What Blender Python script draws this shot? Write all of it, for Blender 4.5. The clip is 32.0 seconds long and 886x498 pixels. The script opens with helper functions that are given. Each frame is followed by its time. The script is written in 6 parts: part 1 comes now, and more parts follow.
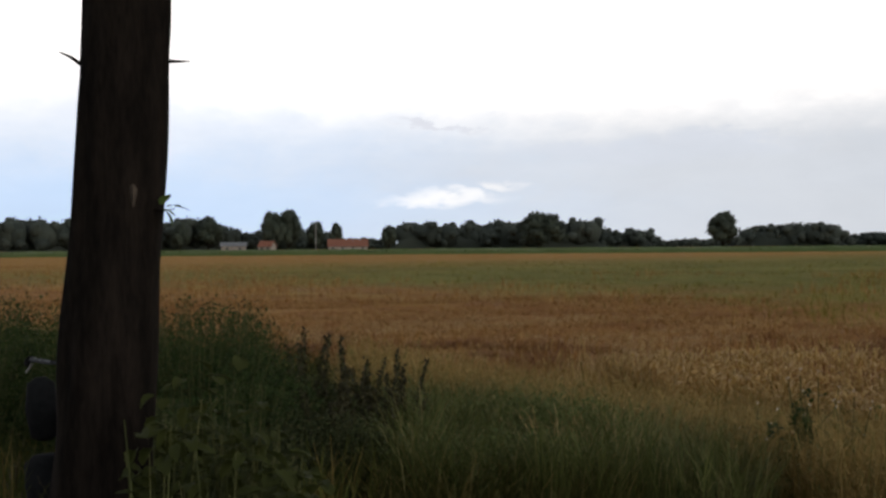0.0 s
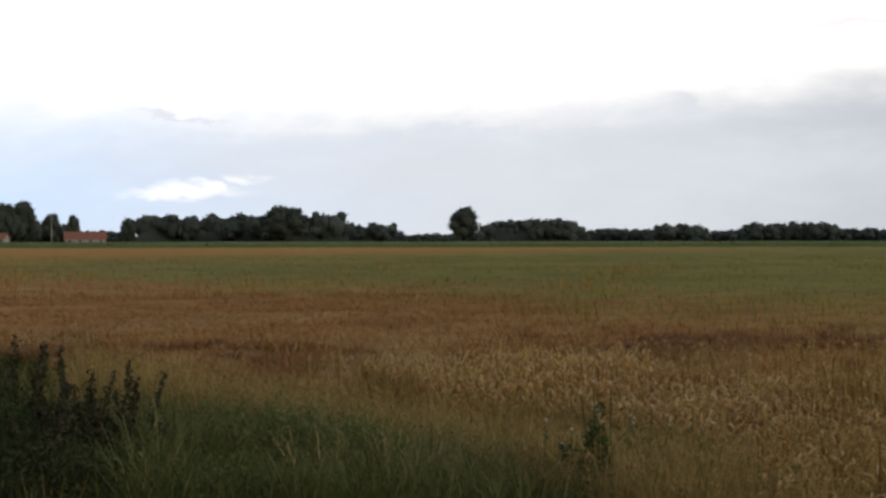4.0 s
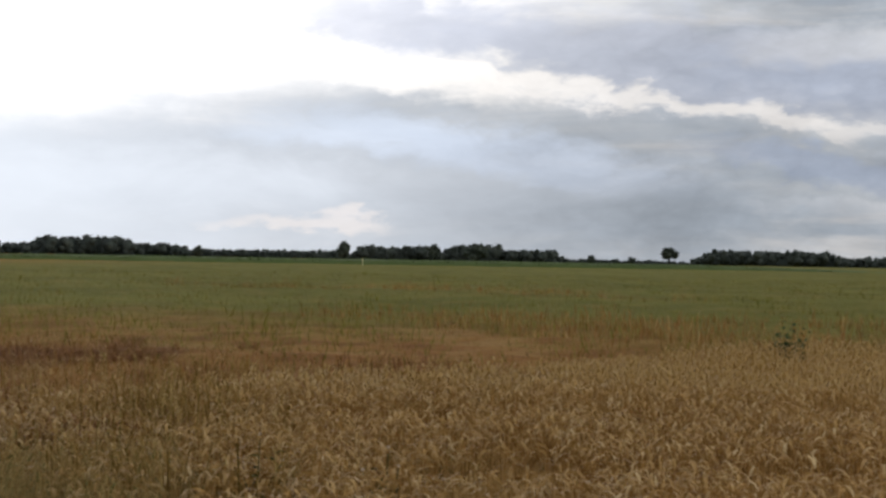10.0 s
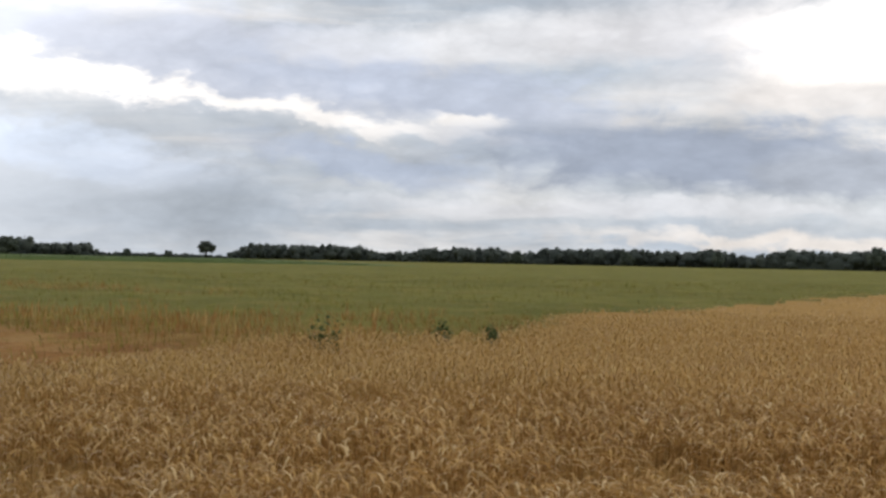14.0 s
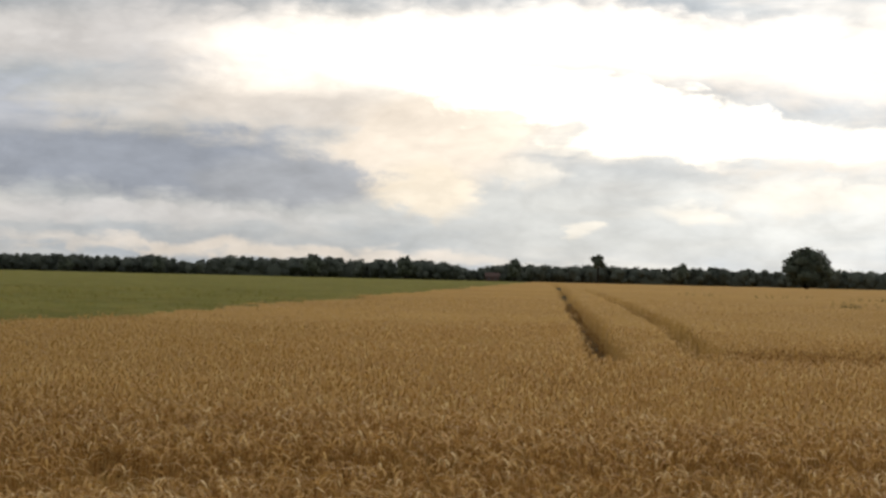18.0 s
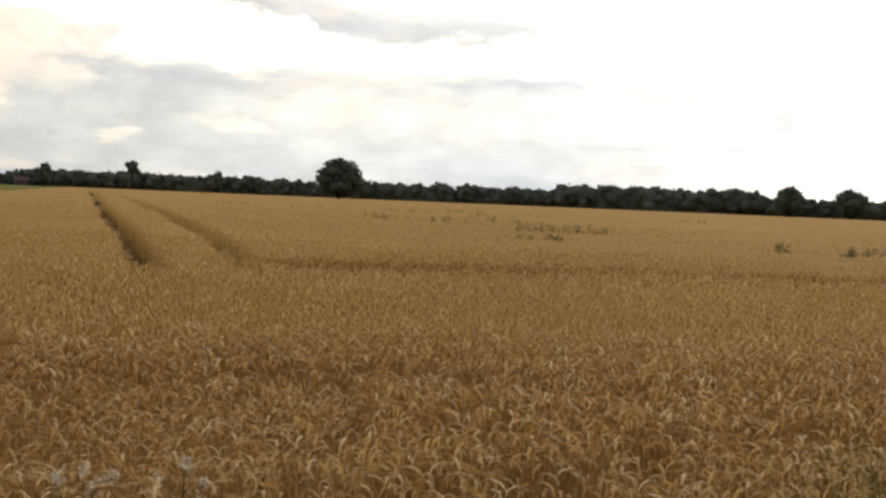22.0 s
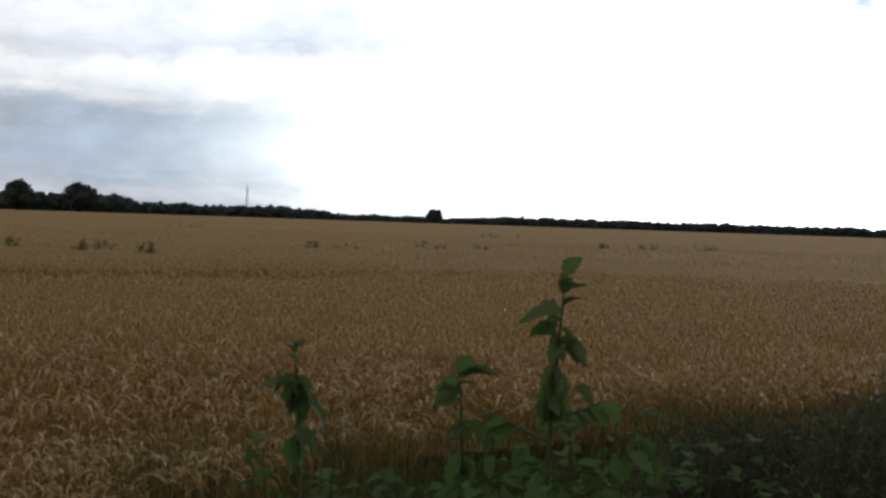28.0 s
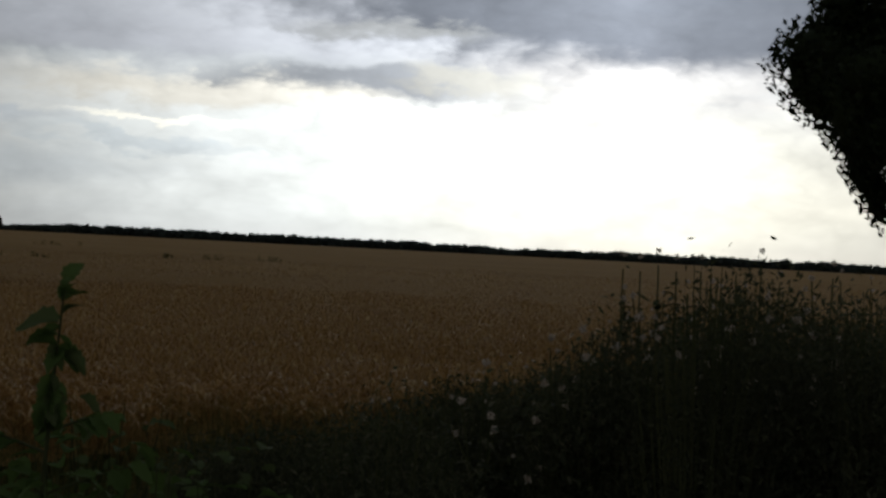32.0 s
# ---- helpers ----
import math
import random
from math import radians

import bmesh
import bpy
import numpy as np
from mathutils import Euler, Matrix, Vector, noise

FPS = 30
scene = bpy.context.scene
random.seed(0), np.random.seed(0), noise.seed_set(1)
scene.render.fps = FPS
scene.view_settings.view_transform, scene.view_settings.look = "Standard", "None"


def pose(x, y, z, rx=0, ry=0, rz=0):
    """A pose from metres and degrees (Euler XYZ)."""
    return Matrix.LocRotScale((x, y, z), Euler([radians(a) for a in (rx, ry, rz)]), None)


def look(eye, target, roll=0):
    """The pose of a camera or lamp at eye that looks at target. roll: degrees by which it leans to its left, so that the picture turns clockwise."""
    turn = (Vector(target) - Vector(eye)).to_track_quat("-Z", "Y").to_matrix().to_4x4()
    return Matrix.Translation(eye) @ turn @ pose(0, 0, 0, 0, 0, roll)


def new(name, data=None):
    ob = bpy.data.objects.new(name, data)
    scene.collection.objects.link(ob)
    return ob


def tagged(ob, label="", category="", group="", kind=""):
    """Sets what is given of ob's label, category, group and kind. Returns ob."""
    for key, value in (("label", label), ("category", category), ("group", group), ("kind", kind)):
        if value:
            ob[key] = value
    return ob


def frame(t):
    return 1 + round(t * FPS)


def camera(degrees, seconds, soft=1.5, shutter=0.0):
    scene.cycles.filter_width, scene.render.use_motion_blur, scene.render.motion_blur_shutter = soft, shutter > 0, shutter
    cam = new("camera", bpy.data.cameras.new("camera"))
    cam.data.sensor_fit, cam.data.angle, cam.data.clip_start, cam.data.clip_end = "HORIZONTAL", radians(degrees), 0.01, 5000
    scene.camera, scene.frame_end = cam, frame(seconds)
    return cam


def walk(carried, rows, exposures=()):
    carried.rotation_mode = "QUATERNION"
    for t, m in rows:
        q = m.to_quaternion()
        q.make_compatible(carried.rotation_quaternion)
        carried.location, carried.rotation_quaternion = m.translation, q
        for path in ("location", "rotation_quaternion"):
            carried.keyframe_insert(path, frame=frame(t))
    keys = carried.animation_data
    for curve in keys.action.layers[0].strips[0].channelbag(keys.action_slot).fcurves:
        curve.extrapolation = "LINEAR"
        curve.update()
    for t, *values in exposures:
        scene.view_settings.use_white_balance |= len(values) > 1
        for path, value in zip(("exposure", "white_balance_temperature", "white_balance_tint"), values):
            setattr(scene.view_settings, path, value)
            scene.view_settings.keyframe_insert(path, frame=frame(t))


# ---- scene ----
# The field edge runs along x, the tractor tracks along y; the field's soil is z = 0.
cam = camera(31.28, 32.0, soft=2.75)

# seconds, bearing from +y towards +x, tilt, roll (degrees), sidestep (metres)
ROWS = [
    (0, -75.15, -0.12, -0.42, 0), (0.25, -75.12, -0.08, -0.28, 0), (0.5, -75.1, 0.0, -0.13, 0), (0.8, -75.09, 0.05, 0.05, 0), (1, -75.09, 0.08, 0.17, -0.01), (1.5, -74.90, -0.01, 0.25, 0.01),
    (2, -73.92, -0.10, 0.34, 0.02), (2.5, -72.39, -0.14, 0.36, 0), (3, -70.78, -0.17, 0.38, 0), (3.5, -69.29, -0.27, 0.15, 0),
    (4, -65.86, -0.37, -0.08, 0), (4.5, -63.89, -0.47, -0.08, 0), (6.5, -57.1, 0.93, 0.38, 0), (7, -55.85, 1.28, 0.38, 0),
    (7.5, -53.04, 0.89, 0.81, 0), (8, -50.32, 0.75, 0.90, 0), (8.5, -47.70, 0.54, 1.01, 0), (9, -44.96, 0.40, 1.06, 0),
    (9.5, -42.82, 0.34, 1.16, 0), (10, -40.70, 0.32, 0.98, 0), (10.5, -38.96, 0.33, 0.91, 0), (11, -37.42, 0.32, 1.45, 0),
    (11.5, -34.99, 0.14, 1.94, 0), (12, -31.03, 0.01, 1.13, 0), (12.5, -29.64, 0.02, 1.19, 0), (13, -28.39, 0.02, 1.24, 0),
    (13.5, -26.39, 0.16, 1.56, 0), (14, -24.05, 0.39, 1.13, 0), (14.5, -21.87, 0.62, 1.26, 0), (16.5, -14.32, 0.56, 2.48, 0),
    (17, -10.32, 0.13, 1.99, 0), (17.5, -7.03, 0.55, 1.13, 0), (18, -4.01, 1.02, 1.35, 0), (18.5, -1.01, 1.23, 1.67, 0),
    (19, 1.47, 1.20, 2.09, 0), (19.5, 3.35, 1.10, 1.87, 0), (20, 5.24, -0.10, 1.04, 0), (20.5, 4.99, -0.90, 2.01, 0),
    (21, 4.02, -1.28, 2.51, 0), (21.5, 7.48, -1.58, 2.74, -0.04), (22, 12.81, -1.78, 2.38, -0.12), (22.5, 16.88, -1.20, 2.03, -0.19),
    (23, 20.01, -0.69, 2.64, -0.24), (23.5, 22.61, -0.51, 2.58, -0.19), (24, 24.64, -0.44, 2.68, -0.13), (24.5, 26.46, -0.35, 2.54, -0.11),
    (25, 28.60, -0.30, 2.47, -0.095), (25.5, 30.67, -0.21, 2.42, -0.075), (27.5, 37.91, -1.43, 2.12, -0.15), (28, 40.16, -1.01, 1.90, -0.155),
    (28.5, 42.93, -0.25, 2.13, -0.155), (29, 44.86, 0.10, 2.27, -0.155), (29.5, 46.33, 0.45, 2.47, -0.13), (30, 48.31, 0.56, 2.41, -0.025),
    (30.5, 50.28, 0.65, 2.63, 0), (31, 52.02, 0.59, 3.42, 0.005), (31.5, 53.72, 0.31, 3.25, 0.03), (32, 55.68, 0.03, 2.94, 0.03),
]


EYE = 2.0


def bearing(az, r, z=0.0):
    """A place r metres from the camera's stand at the bearing az."""
    a = radians(az)
    return Vector((r * math.sin(a), r * math.cos(a), z))


def aim(az, tilt, roll, side, back=0.0):
    a, e = radians(az), radians(tilt)
    way = Vector((math.sin(a) * math.cos(e), math.cos(a) * math.cos(e), math.sin(e)))
    eye = Vector((math.cos(a) * side - way.x * back, -math.sin(a) * side - way.y * back, EYE))
    return look(eye, eye + way, roll)


# the clip opens with a short push forward
walk(cam, [(t, aim(a, e, r, s, float(np.interp(t, (0, 0.25, 0.5, 0.8), (1.45, 0.8, 0.22, 0.0))))) for t, a, e, r, s in ROWS],
     exposures=((0, -0.4, 6670, 10), (4, -0.3, 6700, 10), (7, -0.6, 6650, 10), (9, -0.16, 6600, 10), (11, 0.06, 6550, 10), (13, 0.34, 6550, 10), (17, 0.45, 7150, 10), (18.0, 0.14, 7250, 10),
                (19, -0.38, 7550, 10), (20.4, -0.38, 7550, 10), (21.2, 0.08, 7400, 10), (23, 0.22, 7350, 10), (24, -0.32, 7350, 10), (25.5, -0.45, 7000, 10),
                (28, -0.95, 5950, 10), (30, -2.3, 6100, 9), (31, -2.62, 6150, 9), (32, -2.68, 6180, 9)))

# ---- sky and sun ----
SUN_AZ, SUN_EL = 62.0, 9.0
world = bpy.data.worlds.new("world")
scene.world = world
world.use_nodes = True
wt = world.node_tree
wt.nodes.clear()


def node(tree, kind, **values):
    n = tree.nodes.new(kind)
    for k, v in values.items():
        n.inputs[k.replace("_", " ")].default_value = v
    return n


def mth(tree, op, a, b=None, c=None, clamp=False):
    n = tree.nodes.new("ShaderNodeMath")
    n.operation, n.use_clamp = op, clamp
    for i, v in enumerate((a, b, c)):
        if v is None:
            continue
        if isinstance(v, (int, float)):
            n.inputs[i].default_value = v
        else:
            tree.links.new(v, n.inputs[i])
    return n.outputs[0]


def blend(tree, fac, a, b, mode="MIX"):
    n = tree.nodes.new("ShaderNodeMix")
    n.data_type, n.blend_type = "RGBA", mode
    for i, v in ((0, fac), (6, a), (7, b)):
        if isinstance(v, (int, float)):
            n.inputs[i].default_value = v
        elif isinstance(v, tuple):
            n.inputs[i].default_value = (*v, 1)[:4]
        else:
            tree.links.new(v, n.inputs[i])
    return n.outputs[2]


def smooth(tree, v, lo, hi):
    n = tree.nodes.new("ShaderNodeMapRange")
    n.interpolation_type = "SMOOTHSTEP"
    tree.links.new(v, n.inputs[0])
    n.inputs[1].default_value, n.inputs[2].default_value = lo, hi
    return n.outputs[0]


def make_sky():
    t = wt
    co = t.nodes.new("ShaderNodeTexCoord").outputs["Generated"]
    sep = t.nodes.new("ShaderNodeSeparateXYZ")
    t.links.new(co, sep.inputs[0])
    x, y, z = sep.outputs
    az = mth(t, "MULTIPLY", mth(t, "ARCTAN2", x, y), 57.29578)
    el = mth(t, "MULTIPLY", mth(t, "ARCSINE", z), 57.29578)

    def fbm(sa, se, shift, detail=6.0, rough=0.55, distort=0.0):
        v = t.nodes.new("ShaderNodeCombineXYZ")
        t.links.new(mth(t, "MULTIPLY", az, sa), v.inputs[0])
        t.links.new(mth(t, "MULTIPLY", el, se), v.inputs[1])
        v.inputs[2].default_value = shift
        n = node(t, "ShaderNodeTexNoise", Scale=1.0, Detail=detail, Roughness=rough, Distortion=distort)
        t.links.new(v.outputs[0], n.inputs["Vector"])
        return n.outputs["Fac"]

    broad = fbm(0.055, 0.26, 3.1, 5.0, 0.5, 0.4)
    streak = fbm(0.10, 0.75, 8.7, 6.0, 0.55, 0.6)
    puff = fbm(0.30, 0.62, 15.3, 6.0, 0.6, 0.3)
    wisp = fbm(0.45, 1.9, 21.9, 4.0, 0.5, 0.2)
    # rounded billows give the cloud edges their scallops
    cell = t.nodes.new("ShaderNodeCombineXYZ")
    t.links.new(mth(t, "MULTIPLY_ADD", puff, 1.2, mth(t, "MULTIPLY", az, 0.50)), cell.inputs[0])
    t.links.new(mth(t, "MULTIPLY_ADD", wisp, 0.5, mth(t, "MULTIPLY", el, 1.0)), cell.inputs[1])
    bl = node(t, "ShaderNodeTexVoronoi", Scale=1.0, Detail=3.0, Roughness=0.55)
    t.links.new(cell.outputs[0], bl.inputs["Vector"])
    billow = bl.outputs["Distance"]
    waz = mth(t, "MULTIPLY_ADD", mth(t, "SUBTRACT", billow, 0.45), 1.0, mth(t, "MULTIPLY_ADD", mth(t, "SUBTRACT", puff, 0.5), 5.0, mth(t, "MULTIPLY_ADD", mth(t, "SUBTRACT", broad, 0.5), 3.0, az)))
    wel = mth(t, "MULTIPLY_ADD", mth(t, "SUBTRACT", billow, 0.45), 0.45, mth(t, "MULTIPLY_ADD", mth(t, "SUBTRACT", puff, 0.5), 1.4, mth(t, "MULTIPLY_ADD", mth(t, "SUBTRACT", streak, 0.5), 1.0, el)))

    def patch(a, e, ra, re, soft=0.6, lean=0.0):
        """A cloud-edged oval round the bearing a and the height e, leaning by lean degrees of height per degree of bearing."""
        da = mth(t, "SUBTRACT", waz, a)
        de = mth(t, "SUBTRACT", wel, e)
        if lean:
            de = mth(t, "MULTIPLY_ADD", da, -lean, de)
        u, v = mth(t, "DIVIDE", da, ra), mth(t, "DIVIDE", de, re)
        r = mth(t, "SQRT", mth(t, "ADD", mth(t, "MULTIPLY", u, u), mth(t, "MULTIPLY", v, v)))
        n = smooth(t, r, 1.0 + soft * 0.75, 1.0 - soft * 0.65)
        return n

    clear = t.nodes.new("ShaderNodeTexSky")
    clear.sky_type, clear.sun_disc = "NISHITA", False
    clear.sun_elevation, clear.sun_rotation = radians(SUN_EL), radians(SUN_AZ)
    blue = blend(t, 1.0, clear.outputs[0], (0.09, 0.09, 0.09), "MULTIPLY")
    # grey to white layer cloud
    tone = mth(t, "ADD", mth(t, "MULTIPLY", broad, 0.5), mth(t, "ADD", mth(t, "MULTIPLY", streak, 0.35), mth(t, "MULTIPLY", puff, 0.15)))
    col = blend(t, smooth(t, tone, 0.40, 0.62), (0.515, 0.59, 0.69), (0.79, 0.815, 0.85))
    col = blend(t, mth(t, "MULTIPLY", smooth(t, streak, 0.55, 0.72), 0.55), col, (0.95, 0.93, 0.93))
    sky = blend(t, 0.95, blue, col)
    def lay(mask, colour, strength):
        return blend(t, mth(t, "MULTIPLY", mask, strength), sky, colour)

    # an even veil of cloud over the left
    sky = blend(t, mth(t, "MULTIPLY", smooth(t, az, -40.0, -56.0), 0.6), sky, (0.62, 0.68, 0.77))
    sky = lay(patch(-44, 3.2, 12, 3.0, 1.2), (0.42, 0.46, 0.52), 0.8)
    # brighter and clearer towards the west-facing left
    sky = blend(t, mth(t, "MULTIPLY", smooth(t, az, -30.0, -50.0), 0.14), sky, (1.12, 1.13, 1.18))
    sky = blend(t, mth(t, "MULTIPLY", smooth(t, az, -44.0, -72.0), 0.5), sky, (1.10, 1.14, 1.23))
    sky = lay(patch(-78, 13.0, 46, 8.3, 0.28), (1.62, 1.58, 1.56), 1.0)
    sky = lay(patch(-63, 9.9, 9, 0.5, 1.0), (1.15, 1.17, 1.22), 0.6)
    sky = lay(patch(-86, 10.5, 4, 0.5, 1.0), (1.25, 1.27, 1.32), 0.5)
    sky = lay(patch(-84, 3.6, 13, 2.2, 0.9, -0.05), (0.98, 1.10, 1.30), 0.7)
    sky = lay(patch(-86, 1.6, 15, 1.7, 1.2), (0.70, 0.94, 1.30), 0.8)
    sky = lay(patch(-68.0, 3.5, 3.2, 0.32, 0.9), (0.90, 0.98, 1.16), 0.7)
    sky = lay(patch(-74.0, 2.0, 1.6, 0.22, 1.1), (1.9, 1.8, 1.7), 0.6)
    sky = lay(patch(-71.8, 2.5, 0.7, 0.13, 1.0), (1.9, 1.8, 1.7), 0.6)
    sky = lay(patch(-74.8, 4.5, 1.5, 0.11, 0.8, -0.09), (0.9, 0.93, 1.05), 0.7)
    sky = lay(patch(-64.3, 3.9, 3.2, 0.40, 0.7, -0.01), (0.86, 0.93, 1.08), 0.75)
    sky = lay(patch(-57.0, 4.9, 0.8, 0.26, 0.9, -0.15), (0.85, 0.88, 0.98), 0.6)
    sky = lay(patch(-57.0, 3.0, 14.0, 0.8, 1.3), (0.86, 0.92, 1.02), 0.55)
    sky = lay(patch(-60, 2.2, 14, 2.6, 1.3), (0.80, 0.86, 0.95), 0.65)
    sky = lay(patch(-50.5, 7.8, 3.6, 0.28, 0.8, -0.07), (0.95, 0.93, 0.98), 0.7)
    sky = lay(patch(-42.3, 8.7, 4.0, 0.9, 0.8, -0.1), (0.84, 0.87, 0.97), 0.85)
    sky = lay(patch(-43.2, 7.35, 3.2, 0.42, 0.6), (0.78, 0.82, 0.92), 0.85)
    sky = lay(patch(-42.5, 4.8, 4.5, 0.6, 1.0), (0.78, 0.88, 1.05), 0.6)
    # grey cloud bank with a bright lumpy crest running down to the right
    sky = lay(patch(-32.5, 7.4, 10, 1.5, 0.7, -0.14), (0.68, 0.73, 0.86), 0.85)
    sky = lay(patch(-24, 6.5, 7, 0.9, 0.7, -0.1), (0.58, 0.65, 0.80), 0.85)
    sky = lay(patch(-25.5, 7.9, 4.5, 0.7, 0.8), (0.98, 1.0, 1.06), 0.6)
    sky = lay(patch(-32.0, 5.95, 10.4, 0.34, 0.9, -0.140), (1.14, 1.11, 1.09), 0.9)
    sky = lay(patch(-41.5, 7.0, 5.0, 0.65, 1.0, -0.1), (1.22, 1.19, 1.16), 0.8)
    sky = lay(patch(-22.6, 5.35, 1.3, 0.46, 0.6), (1.16, 1.13, 1.10), 0.9)
    sky = lay(patch(-36.8, 3.9, 4.6, 0.75, 1.1, -0.12), (0.74, 0.84, 1.02), 0.6)
    sky = lay(patch(-26.5, 3.75, 4.2, 0.62, 0.7, -0.13), (0.50, 0.58, 0.74), 0.8)
    sky = lay(patch(-14.6, 4.2, 8.3, 1.25, 0.55, -0.04), (0.40, 0.46, 0.58), 0.95)
    sky = lay(patch(-21.5, 8.2, 3.5, 0.9, 0.6), (0.95, 0.96, 1.0), 0.6)
    sky = lay(patch(-13.5, 8.4, 6.5, 1.2, 0.8), (0.88, 0.88, 0.92), 0.8)
    sky = lay(patch(-14.2, 6.4, 3.0, 0.6, 0.8), (0.92, 0.90, 0.90), 0.5)
    sky = lay(patch(-9.5, 6.4, 3.6, 1.1, 0.7), (0.95, 0.90, 0.87), 0.7)
    sky = lay(patch(-16, 2.25, 10, 0.32, 0.9), (0.80, 0.82, 0.87), 0.8)
    sky = lay(patch(-9, 0.95, 9, 0.3, 0.9, -0.02), (1.04, 0.95, 0.87), 0.7)
    sky = lay(patch(-45, 1.5, 2.5, 0.25, 0.8), (1.0, 0.92, 0.88), 0.5)
    # heaped cream cloud and the bright gap over the tracks
    sky = lay(patch(4, 2.5, 11.0, 1.5, 1.0), (0.74, 0.79, 0.83), 0.8)
    sky = lay(patch(-3.6, 5.4, 3.5, 1.6, 0.5), (1.10, 1.02, 0.94), 0.9)
    sky = lay(patch(-3.6, 3.4, 1.6, 0.95, 0.55), (1.1, 1.02, 0.9), 0.85)
    sky = lay(patch(-8.5, 3.75, 3.2, 0.75, 0.5), (0.50, 0.55, 0.64), 0.9)
    sky = lay(patch(-6.5, 8.3, 5.5, 1.2, 0.9), (1.85, 1.76, 1.68), 0.85)
    sky = lay(patch(3.0, 8.9, 7.0, 1.0, 0.9, -0.05), (1.6, 1.52, 1.46), 0.85)
    sky = lay(patch(2.6, 6.4, 6.4, 1.0, 0.5, -0.15), (2.3, 2.15, 1.95), 1.0)
    sky = lay(patch(12.0, 5.3, 9.5, 0.62, 0.7), (1.5, 1.42, 1.30), 0.9)
    sky = lay(patch(0.0, 4.2, 1.0, 0.5, 0.8), (1.15, 1.1, 1.02), 0.5)
    sky = lay(patch(1.8, 2.05, 0.5, 0.2, 0.9), (1.1, 1.07, 1.0), 0.6)
    sky = lay(patch(5.6, 2.75, 1.6, 0.35, 0.9), (1.0, 0.98, 0.93), 0.6)
    sky = lay(patch(10.2, 3.5, 2.6, 0.5, 0.9), (1.0, 0.97, 0.92), 0.6)
    sky = lay(patch(18.6, 3.7, 1.0, 0.7, 0.5), (1.12, 1.08, 1.0), 0.75)
    sky = lay(patch(12.5, 8.1, 8.5, 1.35, 0.9, -0.03), (1.14, 1.09, 1.06), 0.9)
    sky = lay(patch(11.0, 4.5, 3.5, 0.3, 0.8), (0.88, 0.86, 0.84), 0.7)
    sky = lay(patch(19.5, 7.3, 4.5, 0.9, 0.6), (1.02, 0.99, 0.97), 0.85)
    sky = lay(patch(25.6, 7.8, 4.4, 1.2, 1.1), (1.7, 1.6, 1.5), 0.9)
    sky = lay(patch(22, 5.4, 9, 0.7, 1.0), (1.45, 1.38, 1.30), 0.8)
    sky = lay(patch(20, 3.4, 6, 0.8, 0.9), (0.88, 0.89, 0.88), 0.6)
    sky = lay(patch(22.5, 2.4, 1.0, 0.3, 1.0), (1.05, 1.03, 0.98), 0.5)
    # blue-grey low down, a lid of grey cloud and the light between
    sky = lay(patch(29.5, 2.6, 6.5, 1.0, 0.9), (0.66, 0.76, 0.86), 0.75)
    sky = lay(patch(34.8, 5.9, 5, 0.35, 0.8), (0.98, 0.95, 0.93), 0.6)
    sky = lay(patch(40, 5.0, 13, 0.9, 1.0), (1.6, 1.55, 1.43), 0.85)
    sky = lay(patch(50, 2.6, 13, 2.4, 1.2), (1.55, 1.54, 1.38), 0.8)
    sky = lay(patch(67, 2.2, 12, 2.6, 1.3), (1.75, 1.66, 1.36), 0.75)
    sky = lay(patch(46.6, 3.2, 9.0, 3.6, 1.2), (2.55, 2.58, 2.46), 0.6)
    sky = lay(patch(37, 7.6, 9, 0.75, 0.7, 0.01), (1.12, 1.13, 1.16), 0.85)
    sky = lay(patch(30.5, 7.4, 4.5, 1.5, 1.0), (1.6, 1.6, 1.62), 0.6)
    sky = lay(patch(41.5, 7.1, 5.5, 0.45, 0.9), (0.84, 0.86, 0.91), 0.8)
    sky = lay(patch(47, 8.3, 12, 1.55, 0.6), (1.42, 1.44, 1.50), 0.9)
    sky = lay(patch(38.6, 3.4, 3.6, 2.6, 1.1), (1.35, 1.33, 1.24), 0.5)
    sky = lay(patch(41.0, 7.7, 4.4, 0.7, 0.9), (1.02, 1.04, 1.10), 0.6)
    sky = lay(patch(64, 9.3, 14, 2.1, 0.45), (0.25, 0.27, 0.31), 0.95)
    sky = lay(patch(52.6, 6.1, 4.5, 0.55, 0.6), (0.54, 0.56, 0.60), 0.8)
    sky = lay(patch(47.0, 5.6, 5.5, 0.45, 0.8), (1.95, 1.82, 1.55), 0.85)
    sky = lay(patch(46.0, 4.55, 2.6, 0.14, 0.8, -0.05), (3.2, 3.0, 2.5), 0.7)
    sky = lay(patch(40.2, 4.3, 2.4, 0.25, 0.9), (1.15, 1.25, 1.35), 0.5)
    sky = lay(patch(40.0, 2.6, 5.5, 0.7, 1.0, 0.04), (1.25, 1.33, 1.36), 0.5)
    sky = lay(patch(56.8, 6.5, 2.4, 0.5, 0.7), (1.0, 0.96, 0.84), 0.85)
    sky = lay(patch(54.0, 8.0, 3.5, 0.3, 0.8), (0.72, 0.72, 0.68), 0.6)
    sky = lay(patch(45.2, 3.7, 3.6, 0.24, 0.9, -0.06), (1.5, 1.6, 1.62), 0.65)

    # the sun behind thin cloud
    rad = t.nodes.new("ShaderNodeVectorMath")
    rad.operation = "DOT_PRODUCT"
    t.links.new(co, rad.inputs[0])
    rad.inputs[1].default_value = bearing(SUN_AZ, math.cos(radians(SUN_EL)), math.sin(radians(SUN_EL)))
    ang = mth(t, "MULTIPLY", mth(t, "ARCCOSINE", rad.outputs["Value"]), 57.29578)
